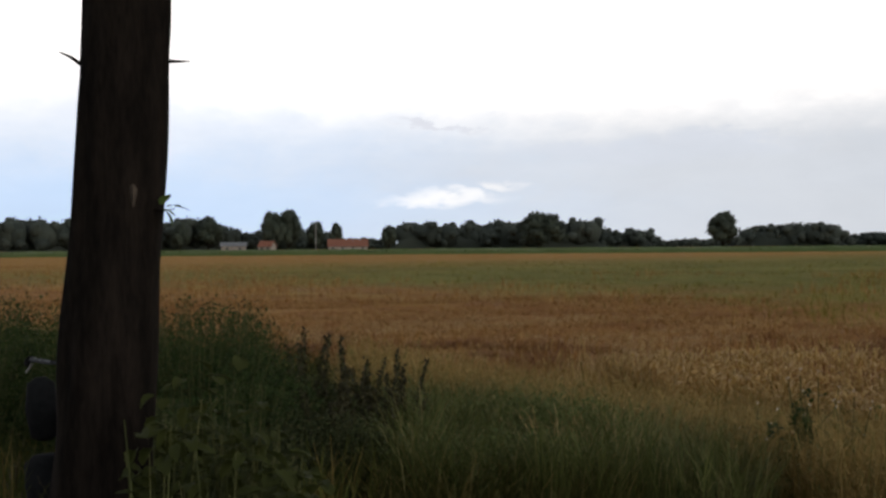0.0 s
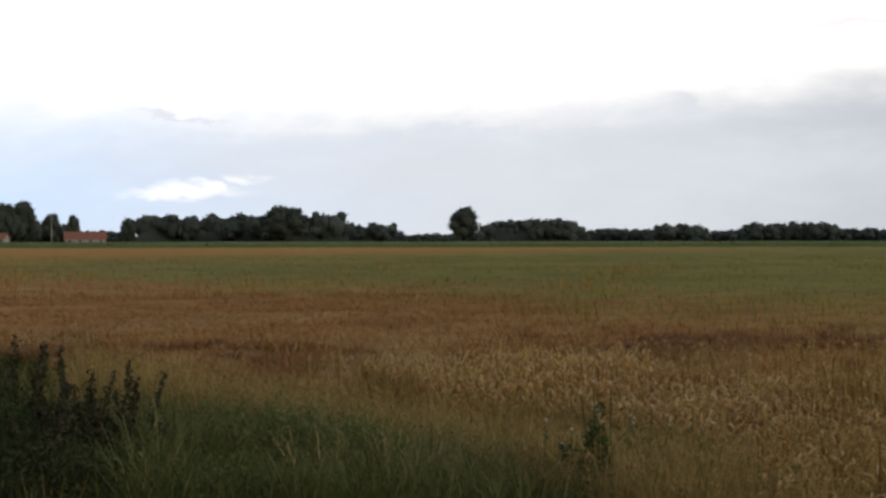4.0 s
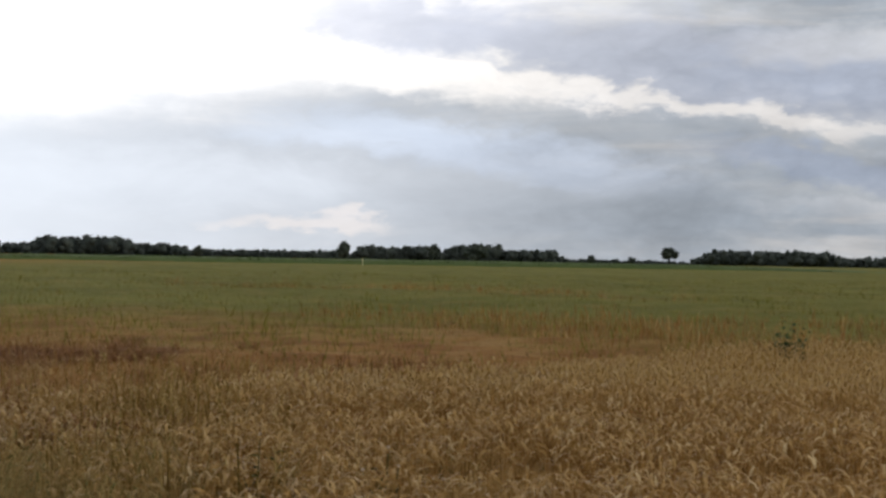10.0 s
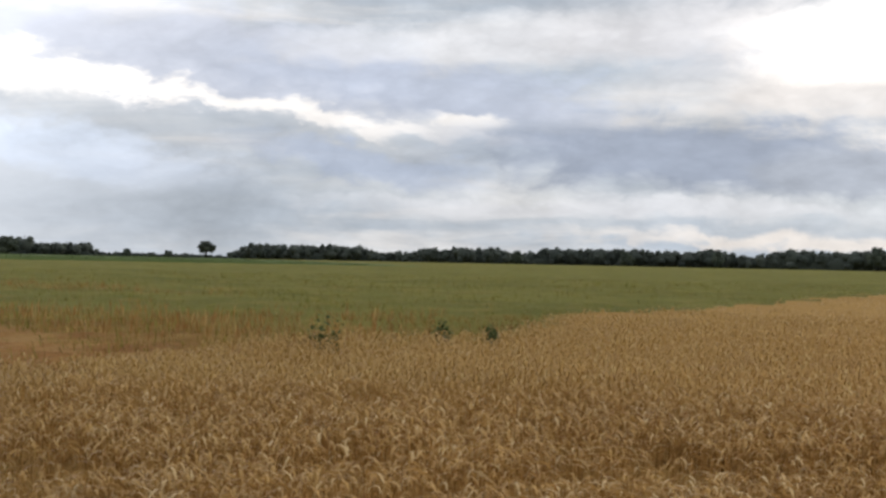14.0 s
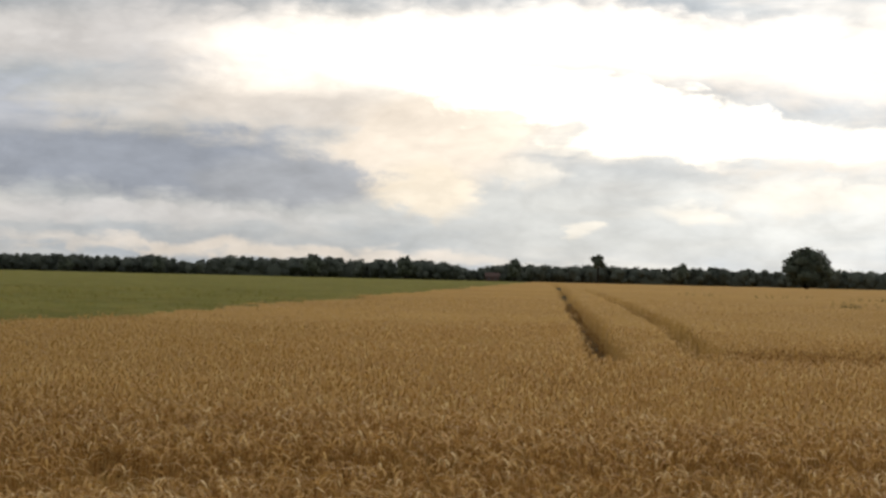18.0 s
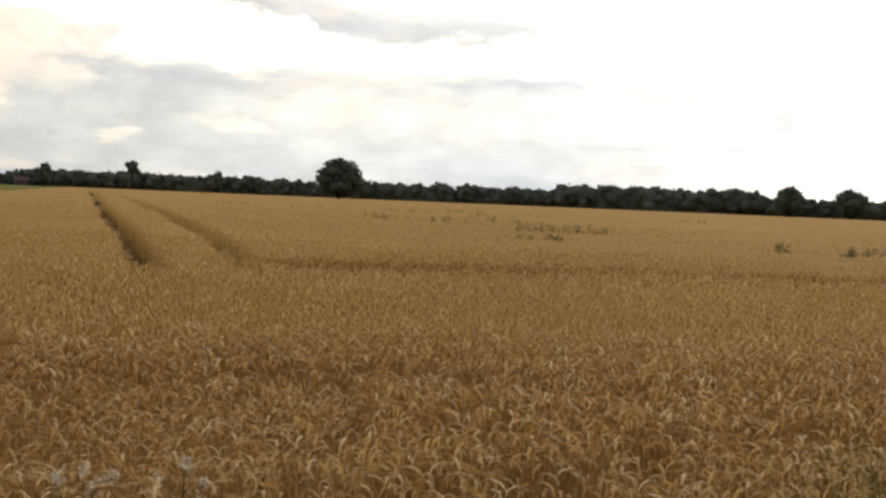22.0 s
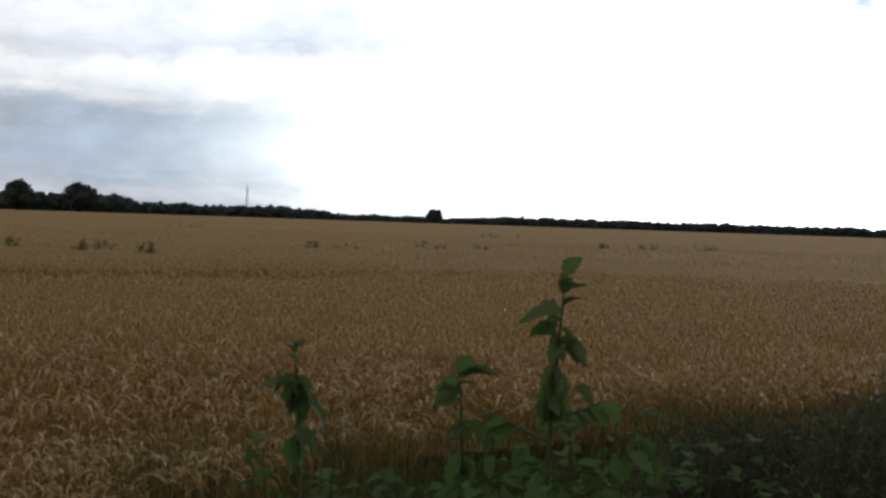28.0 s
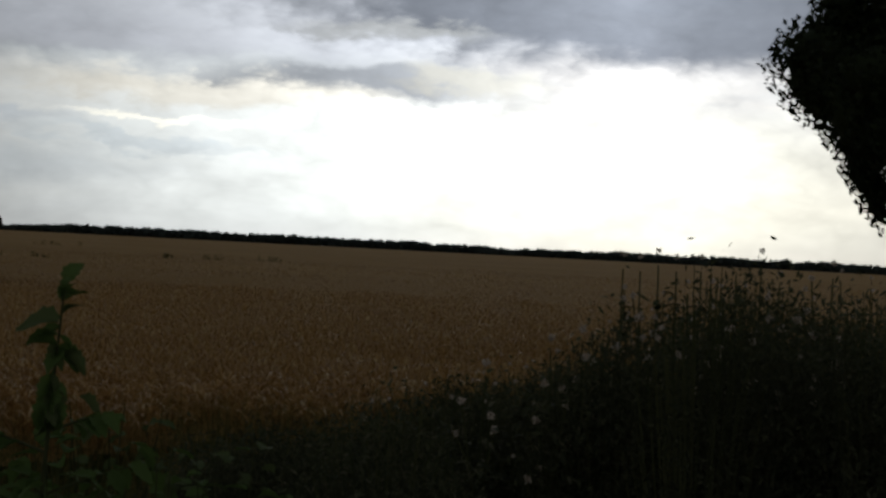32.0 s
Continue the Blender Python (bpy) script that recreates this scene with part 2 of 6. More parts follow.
    glow = mth(t, "EXPONENT", mth(t, "MULTIPLY", ang, -1 / 8.0))
    wide = mth(t, "EXPONENT", mth(t, "MULTIPLY", ang, -1 / 26.0))
    gain = mth(t, "MULTIPLY_ADD", glow, 8.6, mth(t, "MULTIPLY_ADD", wide, 1.7, 0.98))
    # lumpy cloud relief, and a duller sky overhead
    lump = fbm(0.21, 0.5, 31.7, 9.0, 0.62, 0.5)
    fine_ = fbm(0.8, 2.0, 40.3, 5.0, 0.6, 0.3)
    relief = mth(t, "MULTIPLY_ADD", mth(t, "SUBTRACT", lump, 0.5), mth(t, "MULTIPLY_ADD", mth(t, "ADD", smooth(t, az, -40.0, -58.0), mth(t, "MULTIPLY", smooth(t, az, 4.0, 16.0), 0.5)), -0.28, 0.42), mth(t, "MULTIPLY_ADD", mth(t, "SUBTRACT", fine_, 0.5), 0.05, mth(t, "MULTIPLY_ADD", mth(t, "MULTIPLY", billow, smooth(t, az, -44.0, -32.0)), -0.17, 1.07)))
    gain = mth(t, "MULTIPLY", gain, mth(t, "MULTIPLY", relief, mth(t, "MULTIPLY_ADD", smooth(t, el, 12.0, 26.0), -0.25, 1.0)))
    gain = mth(t, "MULTIPLY", gain, mth(t, "MULTIPLY_ADD", smooth(t, mth(t, "ABSOLUTE", mth(t, "ADD", az, 19.0)), 34.0, 6.0), -0.25, 1.0))
    bg = t.nodes.new("ShaderNodeBackground")
    t.links.new(sky, bg.inputs[0])
    t.links.new(gain, bg.inputs[1])
    out = t.nodes.new("ShaderNodeOutputWorld")
    t.links.new(bg.outputs[0], out.inputs[0])


make_sky()
sun_data = bpy.data.lights.new("sun", "SUN")
sun_data.energy, sun_data.angle, sun_data.color = 0.5, radians(14), (1.0, 0.92, 0.82)
sun = new("sun", sun_data)
sun.matrix_world = look(bearing(SUN_AZ, 60 * math.cos(radians(SUN_EL)), 60 * math.sin(radians(SUN_EL))), (0, 0, 0))

# ---- materials ----


def surface(name, rough=0.85, spec=0.3):
    m = bpy.data.materials.new(name)
    m.use_nodes = True
    b = m.node_tree.nodes["Principled BSDF"]
    b.inputs["Roughness"].default_value = rough
    b.inputs["Specular IOR Level"].default_value = spec
    return m, m.node_tree, b


def noise_tex(t, scale, detail=4.0, rough=0.55, stretch=(1, 1, 1), coord="Object"):
    c = t.nodes.new("ShaderNodeTexCoord").outputs[coord]
    mp = t.nodes.new("ShaderNodeMapping")
    mp.inputs["Scale"].default_value = stretch
    t.links.new(c, mp.inputs[0])
    n = node(t, "ShaderNodeTexNoise", Scale=scale, Detail=detail, Roughness=rough)
    t.links.new(mp.outputs[0], n.inputs["Vector"])
    return n.outputs["Fac"]


def bump(t, b, height, strength, distance):
    n = node(t, "ShaderNodeBump", Strength=strength, Distance=distance)
    t.links.new(height, n.inputs["Height"])
    t.links.new(n.outputs[0], b.inputs["Normal"])


def plant_mat(name, dark, light, third=None, rough=0.8, trans=0.25, scale=0.35, spec=0.2, unripe=None):
    """Leaf or straw: varies from piece to piece and over metres, and lets some light through."""
    m, t, b = surface(name, rough, spec)
    g = t.nodes.new("ShaderNodeNewGeometry").outputs["Random Per Island"]
    f = noise_tex(t, scale, 3.0)
    k = mth(t, "MULTIPLY_ADD", g, 0.65, mth(t, "MULTIPLY", f, 0.5), clamp=True)
    c = blend(t, smooth(t, k, 0.15, 0.95), dark, light)
    if third:
        c = blend(t, smooth(t, mth(t, "FRACT", mth(t, "MULTIPLY", g, 7.31)), 0.80, 0.9), c, third)
    if unripe:
        sep = t.nodes.new("ShaderNodeSeparateXYZ")
        t.links.new(t.nodes.new("ShaderNodeTexCoord").outputs["Object"], sep.inputs[0])
        west = smooth(t, mth(t, "MULTIPLY_ADD", f, 6.0, sep.outputs[0]), 3.0, -7.0)
        c = blend(t, mth(t, "MULTIPLY", west, 0.55), c, unripe)
    t.links.new(c, b.inputs["Base Color"])
    if trans:
        tr = t.nodes.new("ShaderNodeBsdfTranslucent")
        t.links.new(c, tr.inputs[0])
        mx = t.nodes.new("ShaderNodeMixShader")
        mx.inputs[0].default_value = trans
        t.links.new(b.outputs[0], mx.inputs[1])
        t.links.new(tr.outputs[0], mx.inputs[2])
        t.links.new(mx.outputs[0], t.nodes["Material Output"].inputs[0])
    return m


def plain_mat(name, dark, light, scale=6.0, rough=0.7, spec=0.3, metal=0.0, relief=0.0, stretch=(1, 1, 1)):
    m, t, b = surface(name, rough, spec)
    b.inputs["Metallic"].default_value = metal
    f = noise_tex(t, scale, 5.0, 0.6, stretch)
    f2 = noise_tex(t, scale * 6.3, 3.0, 0.6, stretch)
    k = mth(t, "MULTIPLY_ADD", f2, 0.35, mth(t, "MULTIPLY", f, 0.65))
    t.links.new(blend(t, smooth(t, k, 0.32, 0.68), dark, light), b.inputs["Base Color"])
    if relief:
        bump(t, b, k, 0.7, relief)
    return m


WHEAT = plant_mat("wheat_straw", (0.345, 0.186, 0.054), (0.545, 0.332, 0.108), (0.66, 0.48, 0.24), rough=0.5, trans=0.22, spec=0.35, unripe=(0.375, 0.238, 0.076))
DENSE_WHEAT = plant_mat("dense_wheat", (0.375, 0.209, 0.061), (0.50, 0.297, 0.090), (0.60, 0.41, 0.17), rough=0.5, trans=0.25, spec=0.3, unripe=(0.345, 0.222, 0.066))
WHEAT_LEAF = plant_mat("wheat_leaf", (0.24, 0.125, 0.040), (0.43, 0.245, 0.082), trans=0.25, spec=0.07)
DRY_GRASS = plant_mat("dry_grass", (0.19, 0.084, 0.024), (0.34, 0.172, 0.050), (0.45, 0.29, 0.11), trans=0.2)
TAN_GRASS = plant_mat("tan_grass", (0.20, 0.125, 0.036), (0.40, 0.275, 0.10), (0.14, 0.14, 0.042), trans=0.3)
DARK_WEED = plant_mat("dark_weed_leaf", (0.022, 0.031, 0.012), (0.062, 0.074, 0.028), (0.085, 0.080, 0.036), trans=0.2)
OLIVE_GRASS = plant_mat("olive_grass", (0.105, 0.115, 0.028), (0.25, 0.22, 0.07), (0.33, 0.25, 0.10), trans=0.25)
CLUMP = plant_mat("dull_weed_leaf", (0.062, 0.064, 0.021), (0.14, 0.125, 0.042), trans=0.2)
CLUMP_GREEN = plant_mat("dark_green_clump", (0.035, 0.055, 0.018), (0.085, 0.105, 0.036), trans=0.2)
STRAW = plant_mat("bleached_straw", (0.31, 0.195, 0.075), (0.52, 0.36, 0.165), trans=0.2)
RUST = plant_mat("rust_red_stalks", (0.13, 0.050, 0.020), (0.25, 0.11, 0.042), trans=0.15)
RUST_SHADED = plant_mat("shaded_rust_stalks", (0.12, 0.050, 0.017), (0.23, 0.102, 0.034), (0.34, 0.19, 0.07), trans=0.15)
BROWNED = plant_mat("browned_crop", (0.16, 0.105, 0.026), (0.29, 0.180, 0.052), (0.36, 0.25, 0.09), trans=0.25, spec=0.07)
GREEN_CROP = plant_mat("green_crop", (0.120, 0.118, 0.018), (0.225, 0.20, 0.038), (0.31, 0.20, 0.06), trans=0.25, spec=0.07)
GRASS = plant_mat("verge_grass", (0.034, 0.050, 0.010), (0.115, 0.115, 0.024), (0.25, 0.18, 0.06), trans=0.25)
LEAF = plant_mat("broad_leaf", (0.060, 0.105, 0.024), (0.145, 0.21, 0.056), trans=0.3, scale=2.0)
PALE_LEAF = plant_mat("pale_leaf", (0.06, 0.085, 0.03), (0.14, 0.17, 0.06), trans=0.3, scale=2.0)
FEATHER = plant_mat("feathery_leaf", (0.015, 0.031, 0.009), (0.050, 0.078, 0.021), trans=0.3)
SEED = plant_mat("dark_seed", (0.026, 0.026, 0.012), (0.058, 0.050, 0.023), trans=0.0)
FLUFF = plant_mat("white_flower", (0.50, 0.41, 0.31), (0.76, 0.65, 0.51), trans=0.2)
STEM = plant_mat("weed_stem", (0.05, 0.06, 0.02), (0.11, 0.11, 0.04), trans=0.0)
GREEN_MOUND = plant_mat("green_mound_leaf", (0.050, 0.082, 0.022), (0.15, 0.175, 0.056), (0.22, 0.20, 0.08), trans=0.3, scale=1.2)
GREEN_LONG = plant_mat("long_green_grass", (0.045, 0.064, 0.017), (0.155, 0.165, 0.050), (0.25, 0.21, 0.085), trans=0.3, scale=1.5)
GREEN_TUFT = plant_mat("green_tussock", (0.055, 0.064, 0.014), (0.135, 0.128, 0.035), (0.27, 0.20, 0.075), trans=0.25)
TRAMPLED_SHADY = plant_mat("trampled_shaded_wheat", (0.19, 0.098, 0.032), (0.34, 0.19, 0.062), trans=0.1, spec=0.07)
SUCKER_LEAF = plant_mat("sucker_leaf", (0.013, 0.019, 0.006), (0.070, 0.080, 0.019), (0.15, 0.165, 0.045), trans=0.3, scale=2.0)
# paler and greyer green, with the bank's flare and leaf highlights put in
BANK_LEAF = plant_mat("flare_greyed_leaf", (0.054, 0.060, 0.028), (0.120, 0.125, 0.062), (0.15, 0.14, 0.08), trans=0.3)
BANK_DARK = plant_mat("dull_bank_leaf", (0.045, 0.050, 0.023), (0.096, 0.096, 0.046), trans=0.3)
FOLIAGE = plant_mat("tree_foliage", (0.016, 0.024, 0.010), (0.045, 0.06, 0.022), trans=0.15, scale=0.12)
# distance haze is put into these two colours: paler and bluer than near foliage
HAZY_TREES = plant_mat("hazed_tree_foliage", (0.028, 0.037, 0.028), (0.054, 0.066, 0.046), trans=0.1, scale=0.12)
HAZY_WOOD = plant_mat("hazed_woodland_foliage", (0.034, 0.043, 0.036), (0.060, 0.070, 0.056), trans=0.1, scale=0.02)
MAIZE = plant_mat("maize_leaf", (0.055, 0.088, 0.018), (0.115, 0.155, 0.042), trans=0.3, scale=0.05)
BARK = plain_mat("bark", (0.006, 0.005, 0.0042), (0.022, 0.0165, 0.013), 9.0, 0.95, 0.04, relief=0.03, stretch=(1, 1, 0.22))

# ---- mesh helpers ----
rng = np.random.default_rng(7)


def quad_mesh(name, verts, quads, mats, index=None):
    """A mesh of quads from arrays; index names the material of each quad."""
    me = bpy.data.meshes.new(name)
    v, q = np.asarray(verts, np.float32), np.asarray(quads, np.int32)
    me.vertices.add(len(v))
    me.vertices.foreach_set("co", v.ravel())
    me.loops.add(q.size)
    me.loops.foreach_set("vertex_index", q.ravel())
    me.polygons.add(len(q))
    me.polygons.foreach_set("loop_start", np.arange(0, q.size, 4, dtype=np.int32))
    for m in mats:
        me.materials.append(m)
    if index is not None:
        me.polygons.foreach_set("material_index", np.asarray(index, np.int32))
    me.update(calc_edges=True)
    return me


def part(name, data, parent, label="", material=None, smooth_shade=False):
    """Links a mesh or bmesh as one object under a thing or a part."""
    if isinstance(data, bmesh.types.BMesh):
        me = bpy.data.meshes.new(name)
        data.to_mesh(me)
        data.free()
        data = me
    if material:
        data.materials.append(material)
    if smooth_shade:
        data.polygons.foreach_set("use_smooth", [True] * len(data.polygons))
    ob = new(name, data)
    ob.parent = parent
    if label:
        tagged(ob, label)
    return ob


def thing(name, place, label, category, group="", turn=0.0, kind=""):
    ob = new(name)
    ob.empty_display_size = 0.2
    ob.matrix_basis = pose(*place, 0, 0, turn)
    return tagged(ob, label, category, group, kind)


def strip(points, widths, side):
    """A ribbon of quads along points, as wide as widths along side."""
    p, s = np.array(points, float), np.array(side, float)
    s = s / np.linalg.norm(s)
    w = np.array(widths, float)[:, None] / 2
    v = np.empty((2 * len(p), 3))
    v[0::2], v[1::2] = p - s * w, p + s * w
    q = [[2 * i, 2 * i + 1, 2 * i + 3, 2 * i + 2] for i in range(len(p) - 1)]
    return v, np.array(q)


def gather(pieces):
    """Joins (verts, quads, material index) pieces into one template."""
    vs, qs, ms, n = [], [], [], 0
    for v, q, m in pieces:
        vs.append(v), qs.append(q + n), ms.append(np.full(len(q), m))
        n += len(v)
    return np.concatenate(vs), np.concatenate(qs), np.concatenate(ms)


def spread(templates, places, turns, sizes, heights=None):
    """Copies templates to places (n, 3), each turned and sized: the arrays of one joined mesh."""
    vs, qs, ms, n = [], [], [], 0
    pick = rng.integers(0, len(templates), len(places))
    hs = sizes if heights is None else heights
    for k, (tv, tq, tm) in enumerate(templates):
        i = np.nonzero(pick == k)[0]
        if not len(i):
            continue
        c, s = np.cos(turns[i])[:, None], np.sin(turns[i])[:, None]
        x, y, z = tv[:, 0][None], tv[:, 1][None], tv[:, 2][None]
        out = np.stack(((c * x - s * y) * sizes[i][:, None], (s * x + c * y) * sizes[i][:, None],
                        z * hs[i][:, None] + 0 * c), -1) + places[i][:, None, :]
        vs.append(out.reshape(-1, 3))
        qs.append((tq[None] + (n + np.arange(len(i)) * len(tv))[:, None, None]).reshape(-1, 4))
        ms.append(np.tile(tm, len(i)))
        n += out.shape[0] * out.shape[1]
    return np.concatenate(vs), np.concatenate(qs), np.concatenate(ms)


def wave(x, y, scale, seed=0.0):
    """Cheap smooth variation over the plan, from -1 to 1."""
    a, b = x / scale, y / scale
    return (np.sin(a * 1.0 + 1.7 * np.sin(b * 0.8 + seed) + seed) + np.sin(b * 1.31 + 1.3 * np.sin(a * 0.9 + 2.1 * seed) + 0.5)
            + 0.6 * np.sin((a + b) * 2.3 + seed * 3) + 0.6 * np.sin((a - b) * 2.9 + seed)) / 3.2


# ---- the ground ----
EDGE_Y, EDGE_SLOPE, CROP_X = 6.4, 0.11, -11.6


def beyond_edge(x, y):
    """Metres into the field from its edge; negative on the verge."""
    return y - EDGE_Y - EDGE_SLOPE * np.clip(x, -60, 60) + 0.35 * np.clip(-22 - x, 0, None)


def step01(v, lo, hi):
    u = np.clip((v - lo) / (hi - lo), 0, 1)
    return u * u * (3 - 2 * u)


def ground_z(x, y):
    e = beyond_edge(x, y)
    return 0.4 * (1 - step01(e, -3.2, -0.3)) + 0.03 * wave(x, y, 1.7) * (1 - step01(np.hypot(x, y), 20, 60))


def polar_sheet(az0, az1, daz, radii):
    a = np.radians(np.arange(az0, az1 + daz / 2, daz))
    r = np.asarray(radii)
    x, y = np.sin(a)[None] * r[:, None], np.cos(a)[None] * r[:, None]
    i = np.arange(len(r) * len(a)).reshape(len(r), len(a))
    q = np.stack((i[:-1, :-1], i[:-1, 1:], i[1:, 1:], i[1:, :-1]), -1)
    return x, y, q


def soil_mat():
    m, t, b = surface("soil_and_turf", 0.95, 0.1)
    f, f2 = noise_tex(t, 0.35, 5.0), noise_tex(t, 9.0, 4.0)
    c = blend(t, smooth(t, f, 0.4, 0.6), (0.05, 0.055, 0.022), (0.11, 0.075, 0.04))
    c = blend(t, mth(t, "MULTIPLY", f2, 0.5), c, (0.03, 0.03, 0.015))
    t.links.new(c, b.inputs["Base Color"])
    bump(t, b, f2, 0.8, 0.05)
    return m


gx, gy, gq = polar_sheet(0, 360, 2.0, np.concatenate((np.arange(0.01, 20, 0.5), np.geomspace(20, 4600, 40))))
ground = new("ground", quad_mesh("ground", np.stack((gx, gy, ground_z(gx, gy)), -1).reshape(-1, 3), gq.reshape(-1, 4), [soil_mat()]))
tagged(ground, "dark turf and soil ground running to the horizon", "ground", kind="structure")

# ---- crop canopies ----
TRACKS = (1.05, 2.87)


def track_gap(x, y):
    """1 inside the tractor's wheel tracks, 0 away from them."""
    gap = np.zeros(np.shape(x))
    for tx, ty, half, drift in ((TRACKS[0], 25.6, 0.31, 0.0), (TRACKS[1], 28.4, 0.27, 1.3)):
        d = np.abs(x - tx - 0.05 * np.sin(y / 6.0) - drift * (1 - np.exp(-np.clip(y - 29, 0, None) / 38))) + 3.0 * np.clip(ty - y, 0, None)
        gap = np.maximum(gap, 1 - step01(d, half * 0.9, half + 0.07))
    return gap


def lodged(x, y):
    """1 where the wheat is laid low along the headland."""
    d = np.abs(y - 28.6 - 0.03 * (x - 3) - 0.3 * np.sin(x / 4.3))
    return step01(x, 2.3, 3.6) * (1 - step01(d, 0.6, 3.6)) * (1 - 0.6 * step01(x, 9, 30))


def crop_side(x, y):
    """Positive in the ripe wheat, negative in the weedy crop beside it; a ragged line."""
    return x - CROP_X + 3.2 * step01(-np.degrees(np.arctan2(x, y)), 54, 60) + 0.9 * wave(x, y, 1.9, 1.0) + 1.6 * wave(x, y, 7.0, 2.0) * step01(np.hypot(x, y), 10, 30)


def canopy_mat(name, near, far, flecks, spots):
    m, t, b = surface(name, 0.95, 0.1)
    a, c1, c2 = noise_tex(t, 0.035, 4.0), noise_tex(t, 0.5, 5.0), noise_tex(t, 6.0, 6.0, 0.7)
    col = blend(t, smooth(t, a, 0.4, 0.62), near, far)
    col = blend(t, mth(t, "MULTIPLY", smooth(t, c1, 0.48, 0.7), 0.55), col, flecks)
    col = blend(t, mth(t, "MULTIPLY", smooth(t, c2, 0.5, 0.68), 0.5), col, spots)
    t.links.new(col, b.inputs["Base Color"])
    bump(t, b, c2, 1.0, 0.12)
    return m


def weedy_mat():
    """Brown dead grass along the headland, green further in, a brown strip far off."""
    m, t, b = surface("weedy_crop_canopy", 0.95, 0.1)
    sep = t.nodes.new("ShaderNodeSeparateXYZ")
    t.links.new(t.nodes.new("ShaderNodeTexCoord").outputs["Object"], sep.inputs[0])
    x, y = sep.outputs[0], sep.outputs[1]
    n1, n2, n3 = noise_tex(t, 0.11, 5.0, 0.6), noise_tex(t, 0.9, 5.0, 0.6), noise_tex(t, 7.0, 5.0, 0.7)
    green = blend(t, smooth(t, n1, 0.38, 0.62), (0.115, 0.115, 0.018), (0.165, 0.153, 0.03))
    green = blend(t, mth(t, "MULTIPLY", smooth(t, n2, 0.5, 0.7), 0.6), green, (0.27, 0.175, 0.045))
    n4 = noise_tex(t, 0.8, 6.0, 0.68, (1, 0.5, 1))
    brown = blend(t, smooth(t, n2, 0.38, 0.62), (0.235, 0.102, 0.027), (0.33, 0.165, 0.047))
    brown = blend(t, mth(t, "MULTIPLY", smooth(t, n4, 0.52, 0.66), 0.6), brown, (0.17, 0.068, 0.022))
    brown = blend(t, mth(t, "MULTIPLY", smooth(t, n4, 0.48, 0.36), 0.6), brown, (0.40, 0.235, 0.085))
    off = mth(t, "SQRT", mth(t, "ADD", mth(t, "MULTIPLY", x, x), mth(t, "MULTIPLY", y, y)))
    wob = mth(t, "MULTIPLY_ADD", mth(t, "SUBTRACT", n1, 0.5), 60.0, mth(t, "MULTIPLY_ADD", y, 1.2, off))
    near = smooth(t, mth(t, "MULTIPLY_ADD", mth(t, "SUBTRACT", n2, 0.5), 20.0, wob), 84.0, 46.0)
    away = smooth(t, mth(t, "MULTIPLY_ADD", y, -0.75, mth(t, "MULTIPLY", x, -1.0)), 50.0, 140.0)
    col = blend(t, near, green, brown)
    col = blend(t, mth(t, "MULTIPLY", away, 0.8), col, (0.34, 0.160, 0.036))
    col = blend(t, mth(t, "MULTIPLY", smooth(t, n3, 0.5, 0.7), 0.45), col, (0.06, 0.045, 0.015))
    t.links.new(col, b.inputs["Base Color"])
    bump(t, b, n3, 1.0, 0.12)
    return m


radii = np.concatenate((np.arange(6.0, 40, 0.26), np.geomspace(40, 790, 80)))
cxs, cys, cq = polar_sheet(-98, 78, 0.2, radii)
rr = np.hypot(cxs, cys)
inside = beyond_edge(cxs, cys)
side = crop_side(cxs, cys)
far_up = step01(rr, 12, 45)
wheat_z = 0.53 + 0.23 * far_up + 0.035 * wave(cxs, cys, 0.6, 3) + 0.05 * wave(cxs, cys, 3.3, 4) * (1 - far_up * 0.4)
wheat_z = wheat_z * (1 - 1.7 * track_gap(cxs, cys)) - 0.12 * lodged(cxs, cys)


def weed_top(x, y):
    """The height of the weedy crop's lower growth."""
    r = np.hypot(x, y)
    return (0.22 + 0.22 * step01(np.degrees(np.arctan2(x, y)), -70, -45) * (1 - step01(r, 14, 60)) + 0.38 * step01(r, 14, 60)
            + 0.06 * wave(x, y, 0.8, 5) + 0.05 * wave(x, y, 4.1, 6))


def canopy(name, z, keep, mat, label, category):
    k = keep.ravel()[cq.reshape(-1, 4)].all(1)
    q = cq.reshape(-1, 4)[k]
    used, inv = np.unique(q, return_inverse=True)
    v = np.stack((cxs, cys, z), -1).reshape(-1, 3)[used]
    me = quad_mesh(name, v, inv.reshape(-1, 4), [mat])
    me.polygons.foreach_set("use_smooth", [True] * len(me.polygons))
    return tagged(new(name, me), label, category, kind="stuff")


canopy("wheat_canopy", wheat_z, (inside > np.where(cxs < -7, 1.6, 0.5)) & (side > 0.2), canopy_mat("wheat_canopy", (0.355, 0.205, 0.060), (0.405, 0.24, 0.071), (0.32, 0.178, 0.058), (0.27, 0.150, 0.050)),
       "dense lower straw of a ripe golden wheat field", "wheat field")
canopy("weedy_crop_canopy", weed_top(cxs, cys), (inside > 0.3) & (side < 0.4 + np.minimum(rr * 0.05, 7)), weedy_mat(), "patchy green and rust-brown weedy crop beside the wheat", "crop field")


